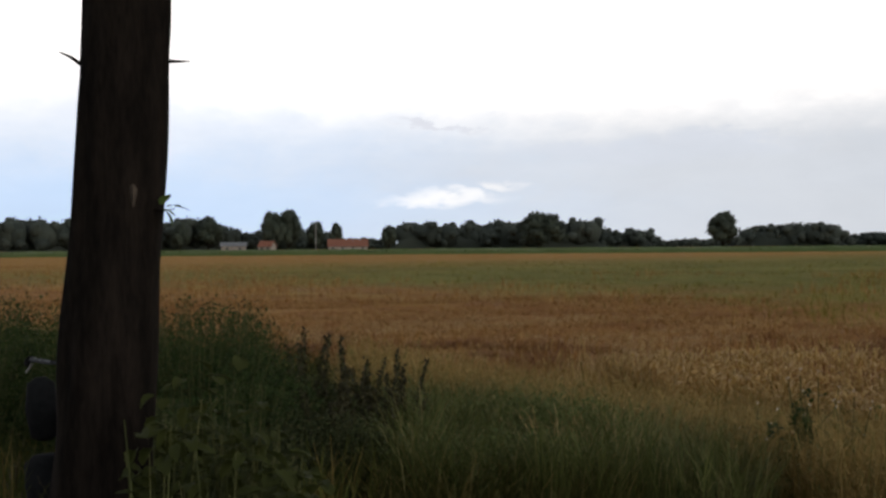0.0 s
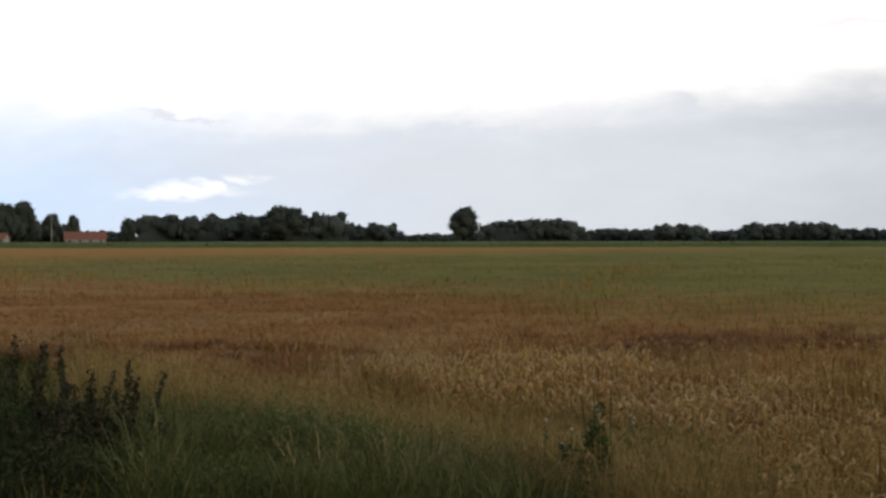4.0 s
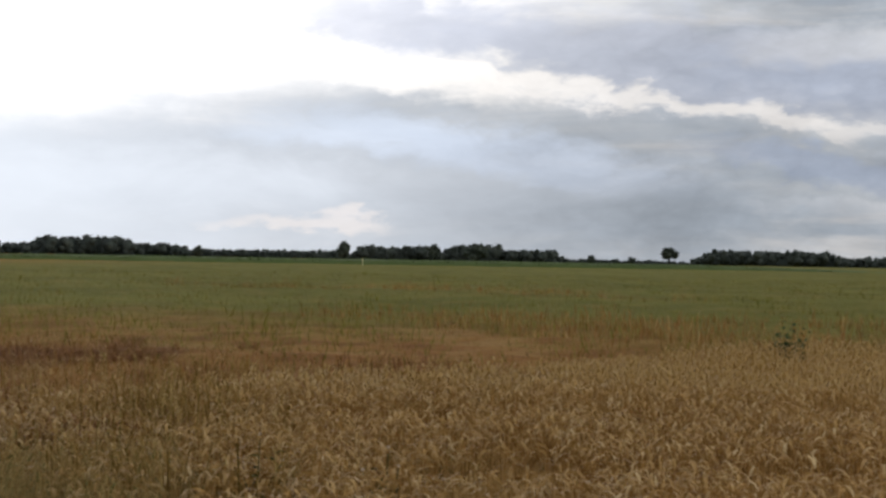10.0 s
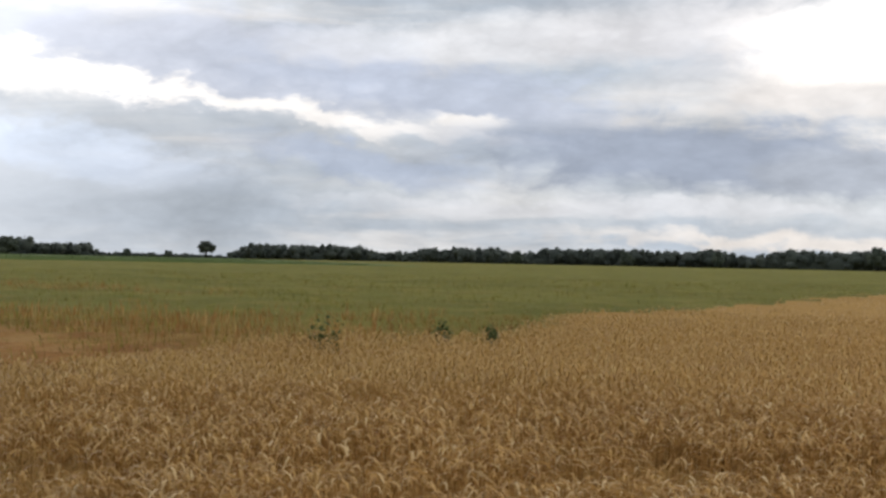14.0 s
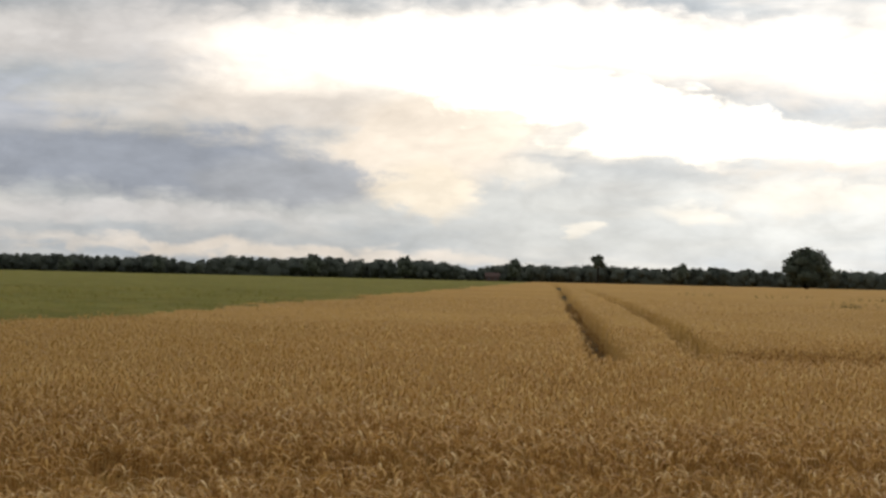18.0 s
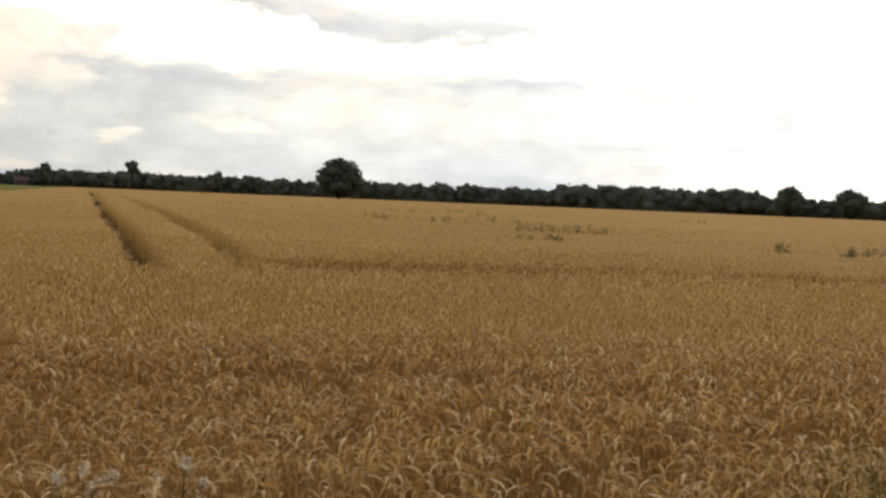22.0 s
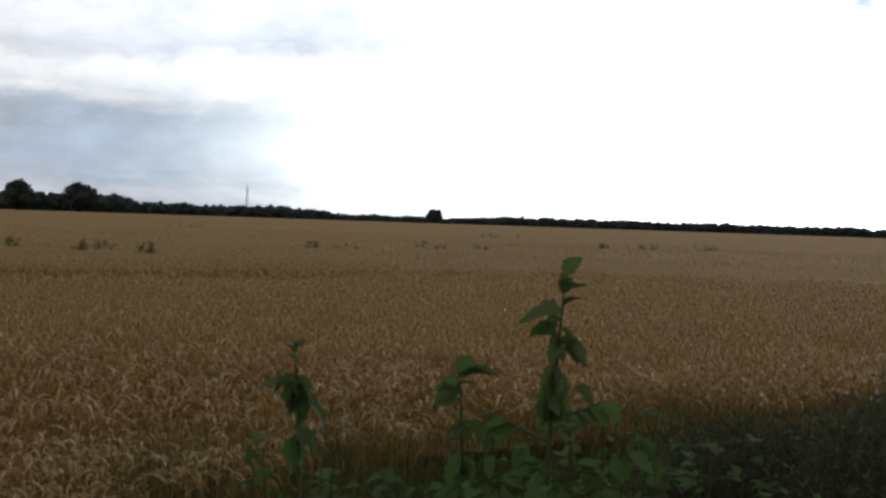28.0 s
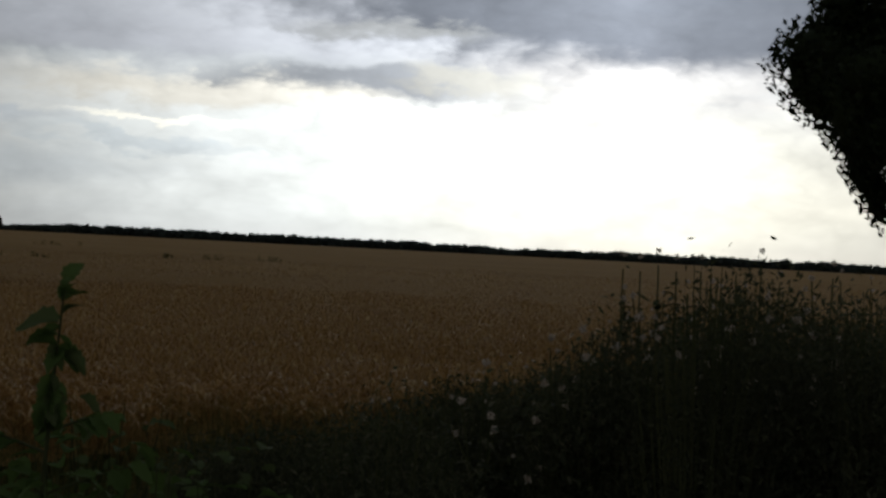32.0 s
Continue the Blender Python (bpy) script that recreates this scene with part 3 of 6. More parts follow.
# ---- standing wheat ----
def wheat_template(k, fine):
    """A stem whose neck arches over and lets the ear hang."""
    r = random.Random(k)
    h = 0.80 + r.uniform(-0.06, 0.05)
    droop = r.uniform(1.5, 3.0)
    lean = r.uniform(-0.10, 0.10)
    pts, ang, p = [], r.uniform(0.35, 0.75), np.array([lean, 0, h - 0.03])
    n = 4 if fine else 2
    for i in range(n + 1):
        pts.append(p.copy())
        p = p + np.array([math.sin(ang), 0, math.cos(ang)]) * (0.165 if fine else 0.13) / n
        ang += droop / n * (1.5 if i == 0 else 0.85)
    wide = [0.005, 0.011, 0.017, 0.016, 0.005] if fine else [0.010, 0.020, 0.010]
    pieces = [(*strip(pts, wide, (0, 1, 0)), 0)]
    if fine and k % 2:
        pieces.append((*strip(pts[1:], wide[1:], (0.8, 0, 0.6)), 0))
    if fine:
        pieces.append((*strip([(0, 0, 0.30), pts[0]], [0.006, 0.005], (0.3, 1, 0)), 1))
    elif k % 2:
        pieces.append((*strip([(0, 0, 0.45), pts[0]], [0.008, 0.007], (0.3, 1, 0)), 1))
    if fine and k % 3:
        a = r.uniform(0, 6.28)
        d = np.array([math.cos(a), math.sin(a), 0])
        z0 = r.uniform(0.42, 0.6)
        pieces.append((*strip([np.array([0, 0, z0]), np.array([0, 0, z0 + 0.12]) + d * 0.08, np.array([0, 0, z0 + 0.03]) + d * 0.2], [0.012, 0.011, 0.004], (-d[1], d[0], 0.2)), 1))
    return gather(pieces)


def polar_points(n, az0, az1, r0, r1):
    a = np.radians(rng.uniform(az0, az1, n))
    r = np.sqrt(rng.uniform(r0 * r0, r1 * r1, n))
    return np.sin(a) * r, np.cos(a) * r


def field_points(n, az0, az1, r0, r1, keep):
    x, y = polar_points(n, az0, az1, r0, r1)
    k = keep(x, y)
    return x[k], y[k]


def in_wheat(x, y):
    far = np.hypot(x, y)
    thin = (wave(x, y, 1.1, 9) > -0.75) & (np.where(far < 15, wave(x, y, 0.30, 2.5), wave(x, y, 0.75, 2.5)) > np.where(far < 42, rng.uniform(-0.7, -0.25, len(x)), -2))
    az = np.degrees(np.arctan2(x, y))
    spill = np.interp(az, (-64, -58, -54, -42, 26, 36), (-0.5, -0.1, 1.2, 1.3, 1.3, 0))
    return (beyond_edge(x, y) + 0.5 * wave(x, y, 0.9, 8) > 0.2 - spill) & (crop_side(x, y) > 0) & (track_gap(x, y) < 0.2) & thin & (lodged(x, y) < rng.uniform(0.1, 1.2, len(x)))


def wheat_heights(x, y):
    return 0.97 + 0.10 * wave(x, y, 2.2, 3.3) + 0.045 * wave(x, y, 0.45, 6.3) + rng.uniform(-0.08, 0.06, len(x)) - 0.10 * (wave(x, y, 5.1, 7.7) > 0.55) - 0.14 * lodged(x, y)


fine = [wheat_template(k, True) for k in range(14)]
coarse = [wheat_template(100 + k, False) for k in range(10)]
for name, n, r0, r1, tmpl, size in (("wheat_ears", 54000, 5.1, 15.0, fine, 1.0), ("wheat_ears", 80000, 15.0, 23, coarse, 1.05),
                                    ("wheat_ears_further_in", 120000, 23, 42, coarse, 1.3), ("wheat_ears_further_in", 60000, 42, 100, coarse, 1.8)):
    x, y = field_points(n, -71, 74, r0, r1, in_wheat)
    z = np.zeros(len(x))
    h = wheat_heights(x, y)
    turn = rng.normal(0.4, 1.5, len(x))
    v, q, mi = spread(tmpl, np.stack((x, y, z), -1), turn, np.full(len(x), size) * rng.uniform(0.85, 1.15, len(x)), h)
    tagged(new(name, quad_mesh(name, v, q, [WHEAT, WHEAT_LEAF] if r0 < 14 else [DENSE_WHEAT, DENSE_WHEAT], mi)), "ripe golden wheat with nodding ears standing in the field", "wheat", kind="stuff")

# wheat laid low where the tractor turned along the headland
# its darker brown also paints in the shade of the headland band
x, y = field_points(34000, 3, 66, 24, 42, lambda a, b: (lodged(a, b) > rng.uniform(0.1, 0.9, len(a))) & (track_gap(a, b) < 0.2))
v, q, mi = spread(coarse, np.stack((x, y, np.zeros(len(x))), -1), rng.uniform(0, 6.28, len(x)), rng.uniform(1.2, 1.6, len(x)), rng.uniform(0.82, 0.96, len(x)))
tagged(new("trampled_shaded_wheat", quad_mesh("trampled_shaded_wheat", v, q, [TRAMPLED_SHADY, TRAMPLED_SHADY], mi)), "brown trampled wheat along the headland", "wheat", kind="stuff")

# bent straw stubs added in the wheel tracks, browned like the shaded track wall
x, y = polar_points(90000, 0, 8, 25, 110)
keep = (track_gap(x, y) > 0.5) & (x < 6)
x, y = x[keep], y[keep]
v, q, mi = spread(coarse, np.stack((x, y, np.zeros(len(x))), -1), rng.uniform(0, 6.28, len(x)), rng.uniform(0.7, 1.1, len(x)), rng.uniform(0.12, 0.4, len(x)))
tagged(new("track_shade_stubs", quad_mesh("track_shade_stubs", v, q, [TRAMPLED_SHADY, TRAMPLED_SHADY], mi)), "brown stubs standing in for shaded stems in the wheel tracks", "stubble", kind="stuff")


# ---- trees ----
def tube(bm, path, radii_, sides=8, wobble=0.0, seed=0.0):
    """A tapered limb along path."""
    rings = []
    for i, (p, r) in enumerate(zip(path, radii_)):
        p = Vector(p)
        d = (Vector(path[min(i + 1, len(path) - 1)]) - Vector(path[max(i - 1, 0)])).normalized()
        u = d.cross(Vector((0.31, 0.95, 0.05))).normalized()
        w = d.cross(u)
        ring = []
        for k in range(sides):
            a = 2 * math.pi * k / sides
            o = u * math.cos(a) + w * math.sin(a)
            rr_ = r * (1 + wobble * noise.noise(Vector((o.x * 1.6 + seed, o.y * 1.6, p.z * 0.9))))
            ring.append(bm.verts.new(p + o * rr_))
        rings.append(ring)
    for a, b in zip(rings, rings[1:]):
        for k in range(sides):
            bm.faces.new((a[k], a[(k + 1) % sides], b[(k + 1) % sides], b[k]))
    bm.faces.new(rings[-1])
    return rings


def unit_dirs(n):
    d = rng.normal(size=(n, 3))
    return d / np.linalg.norm(d, axis=1)[:, None]


def leaf_quads(centres, sizes, flat=0.0):
    """One bent leaf-spray quad at each centre, turned at random."""
    n = len(centres)
    u = unit_dirs(n)
    w = np.cross(u, unit_dirs(n))
    w /= np.linalg.norm(w, axis=1)[:, None] + 1e-9
    s = sizes[:, None]
    k = rng.uniform(0.45, 0.8, (n, 1))
    v = np.stack((centres - u * s, centres + w * s * k, centres + u * s, centres - w * s * k), 1)
    return v.reshape(-1, 3), np.arange(4 * n).reshape(-1, 4)


def ball_arrays(around, up):
    bm = bmesh.new()
    bmesh.ops.create_uvsphere(bm, u_segments=around, v_segments=up, radius=1)
    v = np.array([p.co[:] for p in bm.verts])
    q = np.array([[f.verts[i].index for i in (0, 1, 2, len(f.verts) - 1)] for f in bm.faces])
    bm.free()
    return v, q


BALL, SMALL_BALL = ball_arrays(9, 6), ball_arrays(6, 4)


def crown_arrays(width, height, lobes, leaves, leaf, seed, taper=0.25, core=0.8, shell=(0.74, 1.09), reach=(0.50, 0.68), lobe=(0.16, 0.25), ball=None):
    """A crown with its foot at z = 0: many small leaf sprays round uneven lobes, and a dark inner mass."""
    r = np.random.default_rng(seed)
    pieces, n = [], 0
    cs, rs = [], []
    for k in range(lobes):
        # evenly spread directions, pushed out to an egg-shaped outline
        zz = 1 - 2 * (k + 0.5) / lobes
        a = 2.4 * k + r.uniform(-0.4, 0.4)
        flat = math.sqrt(max(0.0, 1 - zz * zz))
        out = r.uniform(*reach)
        egg = 1 - taper * zz
        cs.append((width / 2 * flat * math.cos(a) * out * egg, width / 2 * flat * math.sin(a) * out * egg, height * (0.5 + 0.5 * zz * out)))
        rs.append((width * r.uniform(*lobe), width * r.uniform(*lobe), height * 0.88 * r.uniform(*lobe)))
    cs.append((0, 0, height * 0.5)), rs.append((width * 0.36, width * 0.36, height * 0.40))
    vs, qs = [], []
    sv, sq = ball or BALL
    for c, rad in zip(cs, rs):
        bumpy = 1 + 0.16 * np.sin(sv @ np.array([5.0, 3.0, 4.0]) + c[0]) * np.cos(sv @ np.array([-3.0, 5.0, 6.0]))
        v = sv * np.array(rad) * core * bumpy[:, None] + np.array(c)
        v[:, 2] = np.maximum(v[:, 2], 0)
        vs.append(v), qs.append(sq + n)
        n += len(v)
    pick = r.integers(0, len(cs), leaves)
    d = r.normal(size=(leaves, 3))
    d /= np.linalg.norm(d, axis=1)[:, None]
    pos = np.array(cs)[pick] + d * np.array(rs)[pick] * r.uniform(*shell, leaves)[:, None]
    pos[:, 2] = np.abs(pos[:, 2])
    v, q = leaf_quads(pos, leaf * r.uniform(0.6, 1.4, leaves))
    return np.concatenate(vs + [v]), np.concatenate(qs + [q + n])


def far_tree(name, az, r, height, width, label, foot=0.12, lobes=12, leaves=1500, seed=1, mat=None, category="tree", group=""):
    """A single tree seen far off: trunk, limbs and crown."""
    tree = thing(name, bearing(az, r), label, category, group, turn=seed * 37 % 360)
    bm = bmesh.new()
    k = width * 0.035 + 0.05
    tube(bm, [(0, 0, -0.2), (0.05, 0, height * foot), (0.1, 0.1, height * 0.55)], [k * 1.3, k, k * 0.4], 8)
    rnd = random.Random(seed)
    for i in range(5):
        a = i * 1.26 + rnd.uniform(-0.4, 0.4)
        z0 = height * (foot + 0.06 * i)
        tube(bm, [(0.05, 0.03, z0), (math.cos(a) * width * 0.18, math.sin(a) * width * 0.18, z0 + height * 0.14),
                  (math.cos(a) * width * 0.32, math.sin(a) * width * 0.32, z0 + height * 0.22)], [k * 0.5, k * 0.35, k * 0.12], 6)
    part("trunk", bm, tree, "", BARK)
    v, q = crown_arrays(width, height * (1 - foot), lobes, leaves, width * 0.036, seed)
    v[:, 2] += height * foot
    tagged(part("crown", quad_mesh("crown", v, q, [mat or HAZY_TREES]), tree), kind="stuff")
    return tree


WOOD_TEMPLATES = []
for k in range(9):
    v, q = crown_arrays(0.80 + 0.12 * (k % 4), 1.0, 5, 84, 0.052, 50 + k, taper=0.1 if k % 3 else 0.25, core=0.88, shell=(0.7, 1.16), ball=SMALL_BALL)
    WOOD_TEMPLATES.append((v, q, np.zeros(len(q), int)))


def woodland(az0, az1, height, r, uneven=0.11, rows=2, spacing=0.36, label="dark belt of broadleaf woodland on the horizon"):
    """A belt of trees between two bearings, r metres off."""
    n = max(3, int(radians(az1 - az0) * r / (height * spacing)))
    pts, hs = [], []
    for k in range(rows):
        a = np.linspace(az0, az1, n) + rng.normal(0, (az1 - az0) / n * 0.4, n)
        d = r + k * height * 0.9 + rng.uniform(-0.3, 0.3, n) * height
        ends = np.minimum(1, 0.55 + 3.5 * np.minimum(a - az0, az1 - a) / max(0.6, az1 - az0))
        pts.append(np.stack((np.sin(np.radians(a)) * d, np.cos(np.radians(a)) * d, np.full(n, -0.3)), -1))
        hs.append(height * (1 + uneven * (0.7 * wave(a, a * 0, 0.55, az0) + rng.normal(0, 0.35, n))) * ends)
    p, h = np.concatenate(pts), np.concatenate(hs)
    v, q, mi = spread(WOOD_TEMPLATES, p, rng.uniform(0, 6.28, len(p)), np.abs(h) * 1.05, np.abs(h) * 1.0)
    # undergrowth closing the belt between the stems
    m = max(6, int(radians(az1 - az0) * r / 2.5))
    a = np.radians(np.linspace(az0, az1, m))
    up = height * (0.52 + 0.16 * wave(np.degrees(a), 0 * a, 0.21, az0 * 1.3) + rng.uniform(-0.07, 0.07, m)) * np.clip(np.minimum(np.arange(m), m - 1 - np.arange(m)) / 3, 0.15, 1)
    prof = [(0.0, 0.0), (-1.2, 0.6), (0.0, 1.0), (height * 0.8, 1.0), (height * 0.9, 0.0)]
    rows_ = [np.stack((np.sin(a) * (r + d + rng.uniform(-0.6, 0.6, m)), np.cos(a) * (r + d), up * f - 0.3), -1) for d, f in prof]
    i = np.arange(5 * m).reshape(5, m)
    hq = np.stack((i[:-1, :-1], i[:-1, 1:], i[1:, 1:], i[1:, :-1]), -1).reshape(-1, 4)
    v, q = np.concatenate((v, np.concatenate(rows_))), np.concatenate((q, hq + len(v)))
    return tagged(new("woodland", quad_mesh("woodland", v, q, [HAZY_WOOD])), label, "woodland", kind="stuff")


# woods behind the weedy crop
woodland(-97, -82, 17.5, 800, 0.2)
woodland(-82.5, -78.6, 11.9, 830, 0.15)
woodland(-78.8, -77, 7.5, 900, 0.2)
woodland(-77, -73, 16.1, 800)
woodland(-73.6, -69.2, 17.0, 800)
woodland(-70, -67.4, 11.9, 820)
woodland(-67.8, -64, 5.0, 800, 0.3)
woodland(-64.6, -60.8, 13.2, 800)
woodland(-61, -57.8, 8.1, 820)
woodland(-58.4, -56.4, 10.6, 800)
woodland(-56.8, -54.8, 7.5, 820)
woodland(-55.4, -51.6, 11.3, 800)
woodland(-52, -49.8, 8.1, 810)
woodland(-50.2, -43.4, 5.5, 840, 0.2)
woodland(-43.9, -40.6, 9.0, 800)
woodland(-40.6, -38.4, 10.1, 800)
woodland(-38.8, -36.4, 8.0, 800)
woodland(-36.8, -31.8, 2.8, 820, 0.4)
woodland(-31.6, -26.4, 9.2, 780)
woodland(-26.8, -25, 6.6, 800)
woodland(-25.4, -21, 8.8, 780, 0.2)
woodland(-21.4, -12.6, 10.1, 800, 0.12)
# the long forest across the wheat
woodland(-13.2, -2.6, 11.4, 790, 0.10, label="dark forest edge behind the wheat field")
woodland(-3.4, 9.4, 10.6, 790, 0.10, label="dark forest edge behind the wheat field")
woodland(8.6, 17, 11.1, 790, 0.10, label="dark forest edge behind the wheat field")
woodland(16, 25, 14.4, 790, 0.10, label="dark forest edge behind the wheat field")
woodland(24, 29.4, 11.3, 790, 0.10, label="dark forest edge behind the wheat field")
woodland(28.6, 36.6, 7.4, 800, 0.17, label="dark forest edge behind the wheat field")
woodland(36, 40.4, 4.8, 820, 0.2, label="low dark forest edge behind the wheat field")
woodland(40, 59, 8.4, 1300, 0.18, label="low distant woodland on the horizon")
woodland(57, 80, 7.8, 1200, 0.22, label="low distant woodland on the horizon")

# ---- single trees along the horizon ----
for az, r, h, w, foot in ((-83.6, 790, 18.5, 16, 0.1), (-81.35, 780, 21.0, 13, 0.05), (-80.75, 785, 23.0, 15, 0.05), (-79.75, 785, 15.5, 11, 0.05), (-79.0, 780, 15.0, 7.5, 0.06),
                          (-77.1, 770, 14.0, 9, 0.08), (-71.6, 770, 19.0, 26, 0.05), (-65.1, 760, 18.5, 17, 0.05), (-84.6, 780, 15.0, 10, 0.08), (-86.2, 785, 14.5, 12, 0.08)):
    far_tree("tree", az, r, h, w, "dark rounded broadleaf tree beyond the weedy crop", foot, seed=int(-az * 10) % 97, leaves=1300)
for az, r, h, w, foot in ((-49.5, 700, 6.0, 5.5, 0.05), (-44.3, 740, 9.6, 8.0, 0.06), (-41.0, 740, 9.2, 6.5, 0.06), (-39.5, 740, 9.4, 13, 0.04), (-35.35, 720, 4.8, 4.5, 0.06),
                          (-21.35, 730, 7.6, 6.0, 0.05), (-17.4, 740, 8.0, 8.5, 0.05), (-14.2, 740, 9.6, 6.5, 0.05)):
    far_tree("tree", az, r, h, w, "small dark broadleaf tree at the green field's end", foot, seed=int(-az * 10) % 89, leaves=1000)
far_tree("tree", -32.55, 720, 8.8, 9.5, "lone tree with round crown and bare stem", 0.3, 9, 900, 5)
far_tree("tree", -33.9, 730, 4.2, 5.5, "low dark bush-like tree", 0.05, 7, 500, 6)
for az, h, w in ((-8.7, 13.2, 9.5), (-5.35, 12.8, 9.0), (-1.4, 12.6, 7.5), (4.6, 12.2, 7.0)):
    far_tree("tree", az, 760, h, w, "dark tree rising out of the forest edge", 0.05, seed=int(az * 10) % 83, leaves=900)
far_tree("tree", 1.6, 760, 15.6, 8.0, "slender tree standing above the forest edge", 0.45, 8, 700, 17)
far_tree("tree", 8.95, 560, 15.6, 18.0, "big round oak standing before the forest", 0.04, 16, 2600, 21)
far_tree("tree", 25.1, 700, 14.8, 16.0, "broad round oak at the forest edge", 0.04, 14, 1900, 22)
far_tree("tree", 27.2, 700, 13.9, 17.5, "broad round oak at the forest edge", 0.04, 14, 1900, 23)
far_tree("tree", 39.8, 760, 8.2, 9.5, "round tree at the low end of the forest", 0.08, 9, 1000, 24)
far_tree("tree", 42.2, 900, 4.6, 8.5, "low round bush on the horizon", 0.05, 7, 600, 25)
far_tree("tree", 43.4, 900, 3.2, 6.0, "low round bush on the horizon", 0.05, 7, 500, 26)
for az, h in ((66.9, 6.0), (67.9, 7.2), (69.1, 6.4), (70.4, 5.2)):
    far_tree("tree", az, 900, h, 9.0, "dark rounded tree on the western horizon", 0.05, 9, 800, int(az * 7) % 71)

# ---- belt of maize at the far side of the weedy crop ----
mz = [gather([(*strip([(0, 0, 0), (0.03, 0, 1.0), (0, 0.02, 1.75)], [0.05, 0.04, 0.02], (1, 0.2, 0)), 0)]
             + [(*strip([(0, 0, 0.3 + 0.42 * i), (0.3 * math.cos(2.4 * i + k), 0.3 * math.sin(2.4 * i + k), 0.62 + 0.42 * i), (0.6 * math.cos(2.4 * i + k), 0.6 * math.sin(2.4 * i + k), 0.42 + 0.42 * i)],
                        [0.09, 0.10, 0.02], (-math.sin(2.4 * i + k), math.cos(2.4 * i + k), 0.1)), 0) for i in range(3)]) for k in range(5)]
n_maize = 9000
ma = rng.uniform(-96, -24, n_maize)
md = rng.uniform(0, 1, n_maize) ** 1.6 * 40
mr = np.where(ma < -60, 262.0, 262.0 + (ma + 60) * 1.2) + md
mx, my = np.sin(np.radians(ma)) * mr, np.cos(np.radians(ma)) * mr
v, q, mi = spread(mz, np.stack((mx, my, 0 * mx), -1), rng.uniform(0, 6.28, n_maize), np.full(n_maize, 1.8), (0.86 + 0.1 * wave(mx, my, 9)) * np.clip((-20 - ma) / 12, 0.25, 1))
tagged(new("maize", quad_mesh("maize", v, q, [MAIZE])), "green belt of maize at the far side of the field", "maize", kind="stuff")
sx, sy, sq = polar_sheet(-96, -24, 0.25, np.array([260.0, 260.8, 262.5, 265.0, 285.0, 330.0]))
sa = np.degrees(np.arctan2(sx, sy))
front = np.where(sa < -60, 0.0, (sa + 60) * 1.2)
sx, sy = sx + np.sin(np.radians(sa)) * front, sy + np.cos(np.radians(sa)) * front
rise = np.array([0.1, 0.75, 1.15, 1.4, 1.45, 1.4])[:, None]
maize_bed = quad_mesh("maize_canopy", np.stack((sx, sy, rise * np.clip((-20 - sa) / 12, 0.3, 1) + 0.12 * wave(sx, sy, 2.2) * (rise > 0.3)), -1).reshape(-1, 3), sq.reshape(-1, 4), [MAIZE])
tagged(new("maize_canopy", maize_bed), "dense green leaves of the maize belt", "maize", kind="stuff")

# ---- farm buildings, mast and marker post far off ----
TILE = plain_mat("roof_tile", (0.15, 0.055, 0.035), (0.24, 0.095, 0.055), 1.2, 0.85)
PLASTER = plain_mat("pale_wall", (0.22, 0.19, 0.16), (0.34, 0.30, 0.26), 0.6, 0.9)
SLATE = plain_mat("grey_roof", (0.11, 0.115, 0.12), (0.18, 0.185, 0.19), 0.8, 0.8)
DARK_OPEN = plain_mat("dark_window", (0.02, 0.022, 0.025), (0.05, 0.05, 0.055), 2.0, 0.3, 0.5)
STEEL = plain_mat("weathered_steel", (0.22, 0.22, 0.22), (0.36, 0.35, 0.34), 3.0, 0.6, 0.4, 0.6)


def box(bm, x0, x1, y0, y1, z0, z1):
    m = Matrix.Translation(((x0 + x1) / 2, (y0 + y1) / 2, (z0 + z1) / 2)) @ Matrix.Diagonal((x1 - x0, y1 - y0, z1 - z0, 1))
    return bmesh.ops.create_cube(bm, size=1, matrix=m)


def farm_building(name, az, r, length, depth, eaves, ridge, roof, label, turn, wall=None):
    house = thing(name, bearing(az, r), label, "building", turn=turn)
    bm = bmesh.new()
    box(bm, -length / 2, length / 2, -depth / 2, depth / 2, -0.3, eaves)
    for s in (-1, 1):
        a = [bm.verts.new((s * length / 2, -depth / 2, eaves)), bm.verts.new((s * length / 2, depth / 2, eaves)), bm.verts.new((s * length / 2, 0, ridge))]
        bm.faces.new(a)
    part("wall", bm, house, "", wall or PLASTER)
    for s in (-1, 1):
        bm = bmesh.new()
        lo, hi = Vector((0, s * (depth / 2 + 0.4), eaves - 0.25)), Vector((0, 0, ridge + 0.05))
        vs = []
        for x in (-length / 2 - 0.4, length / 2 + 0.4):
            for p in (lo, hi):
                for d in (0, 0.18):
                    vs.append(bm.verts.new((x, p.y, p.z + d)))
        for f in ((0, 1, 3, 2), (4, 6, 7, 5), (0, 2, 6, 4), (1, 5, 7, 3), (0, 4, 5, 1), (2, 3, 7, 6)):
            bm.faces.new([vs[i] for i in f])
        bmesh.ops.recalc_face_normals(bm, faces=bm.faces)
        part("roof_slope", bm, house, "", roof)
    for i in range(max(2, int(length / 4))):
        x = -length / 2 + (i + 0.5) * length / max(2, int(length / 4))
        win = bmesh.new()
        box(win, x - 0.5, x + 0.5, -depth / 2 - 0.04, -depth / 2 + 0.02, eaves * 0.35, eaves * 0.75)
        part("window", win, house, "", DARK_OPEN)
    return house


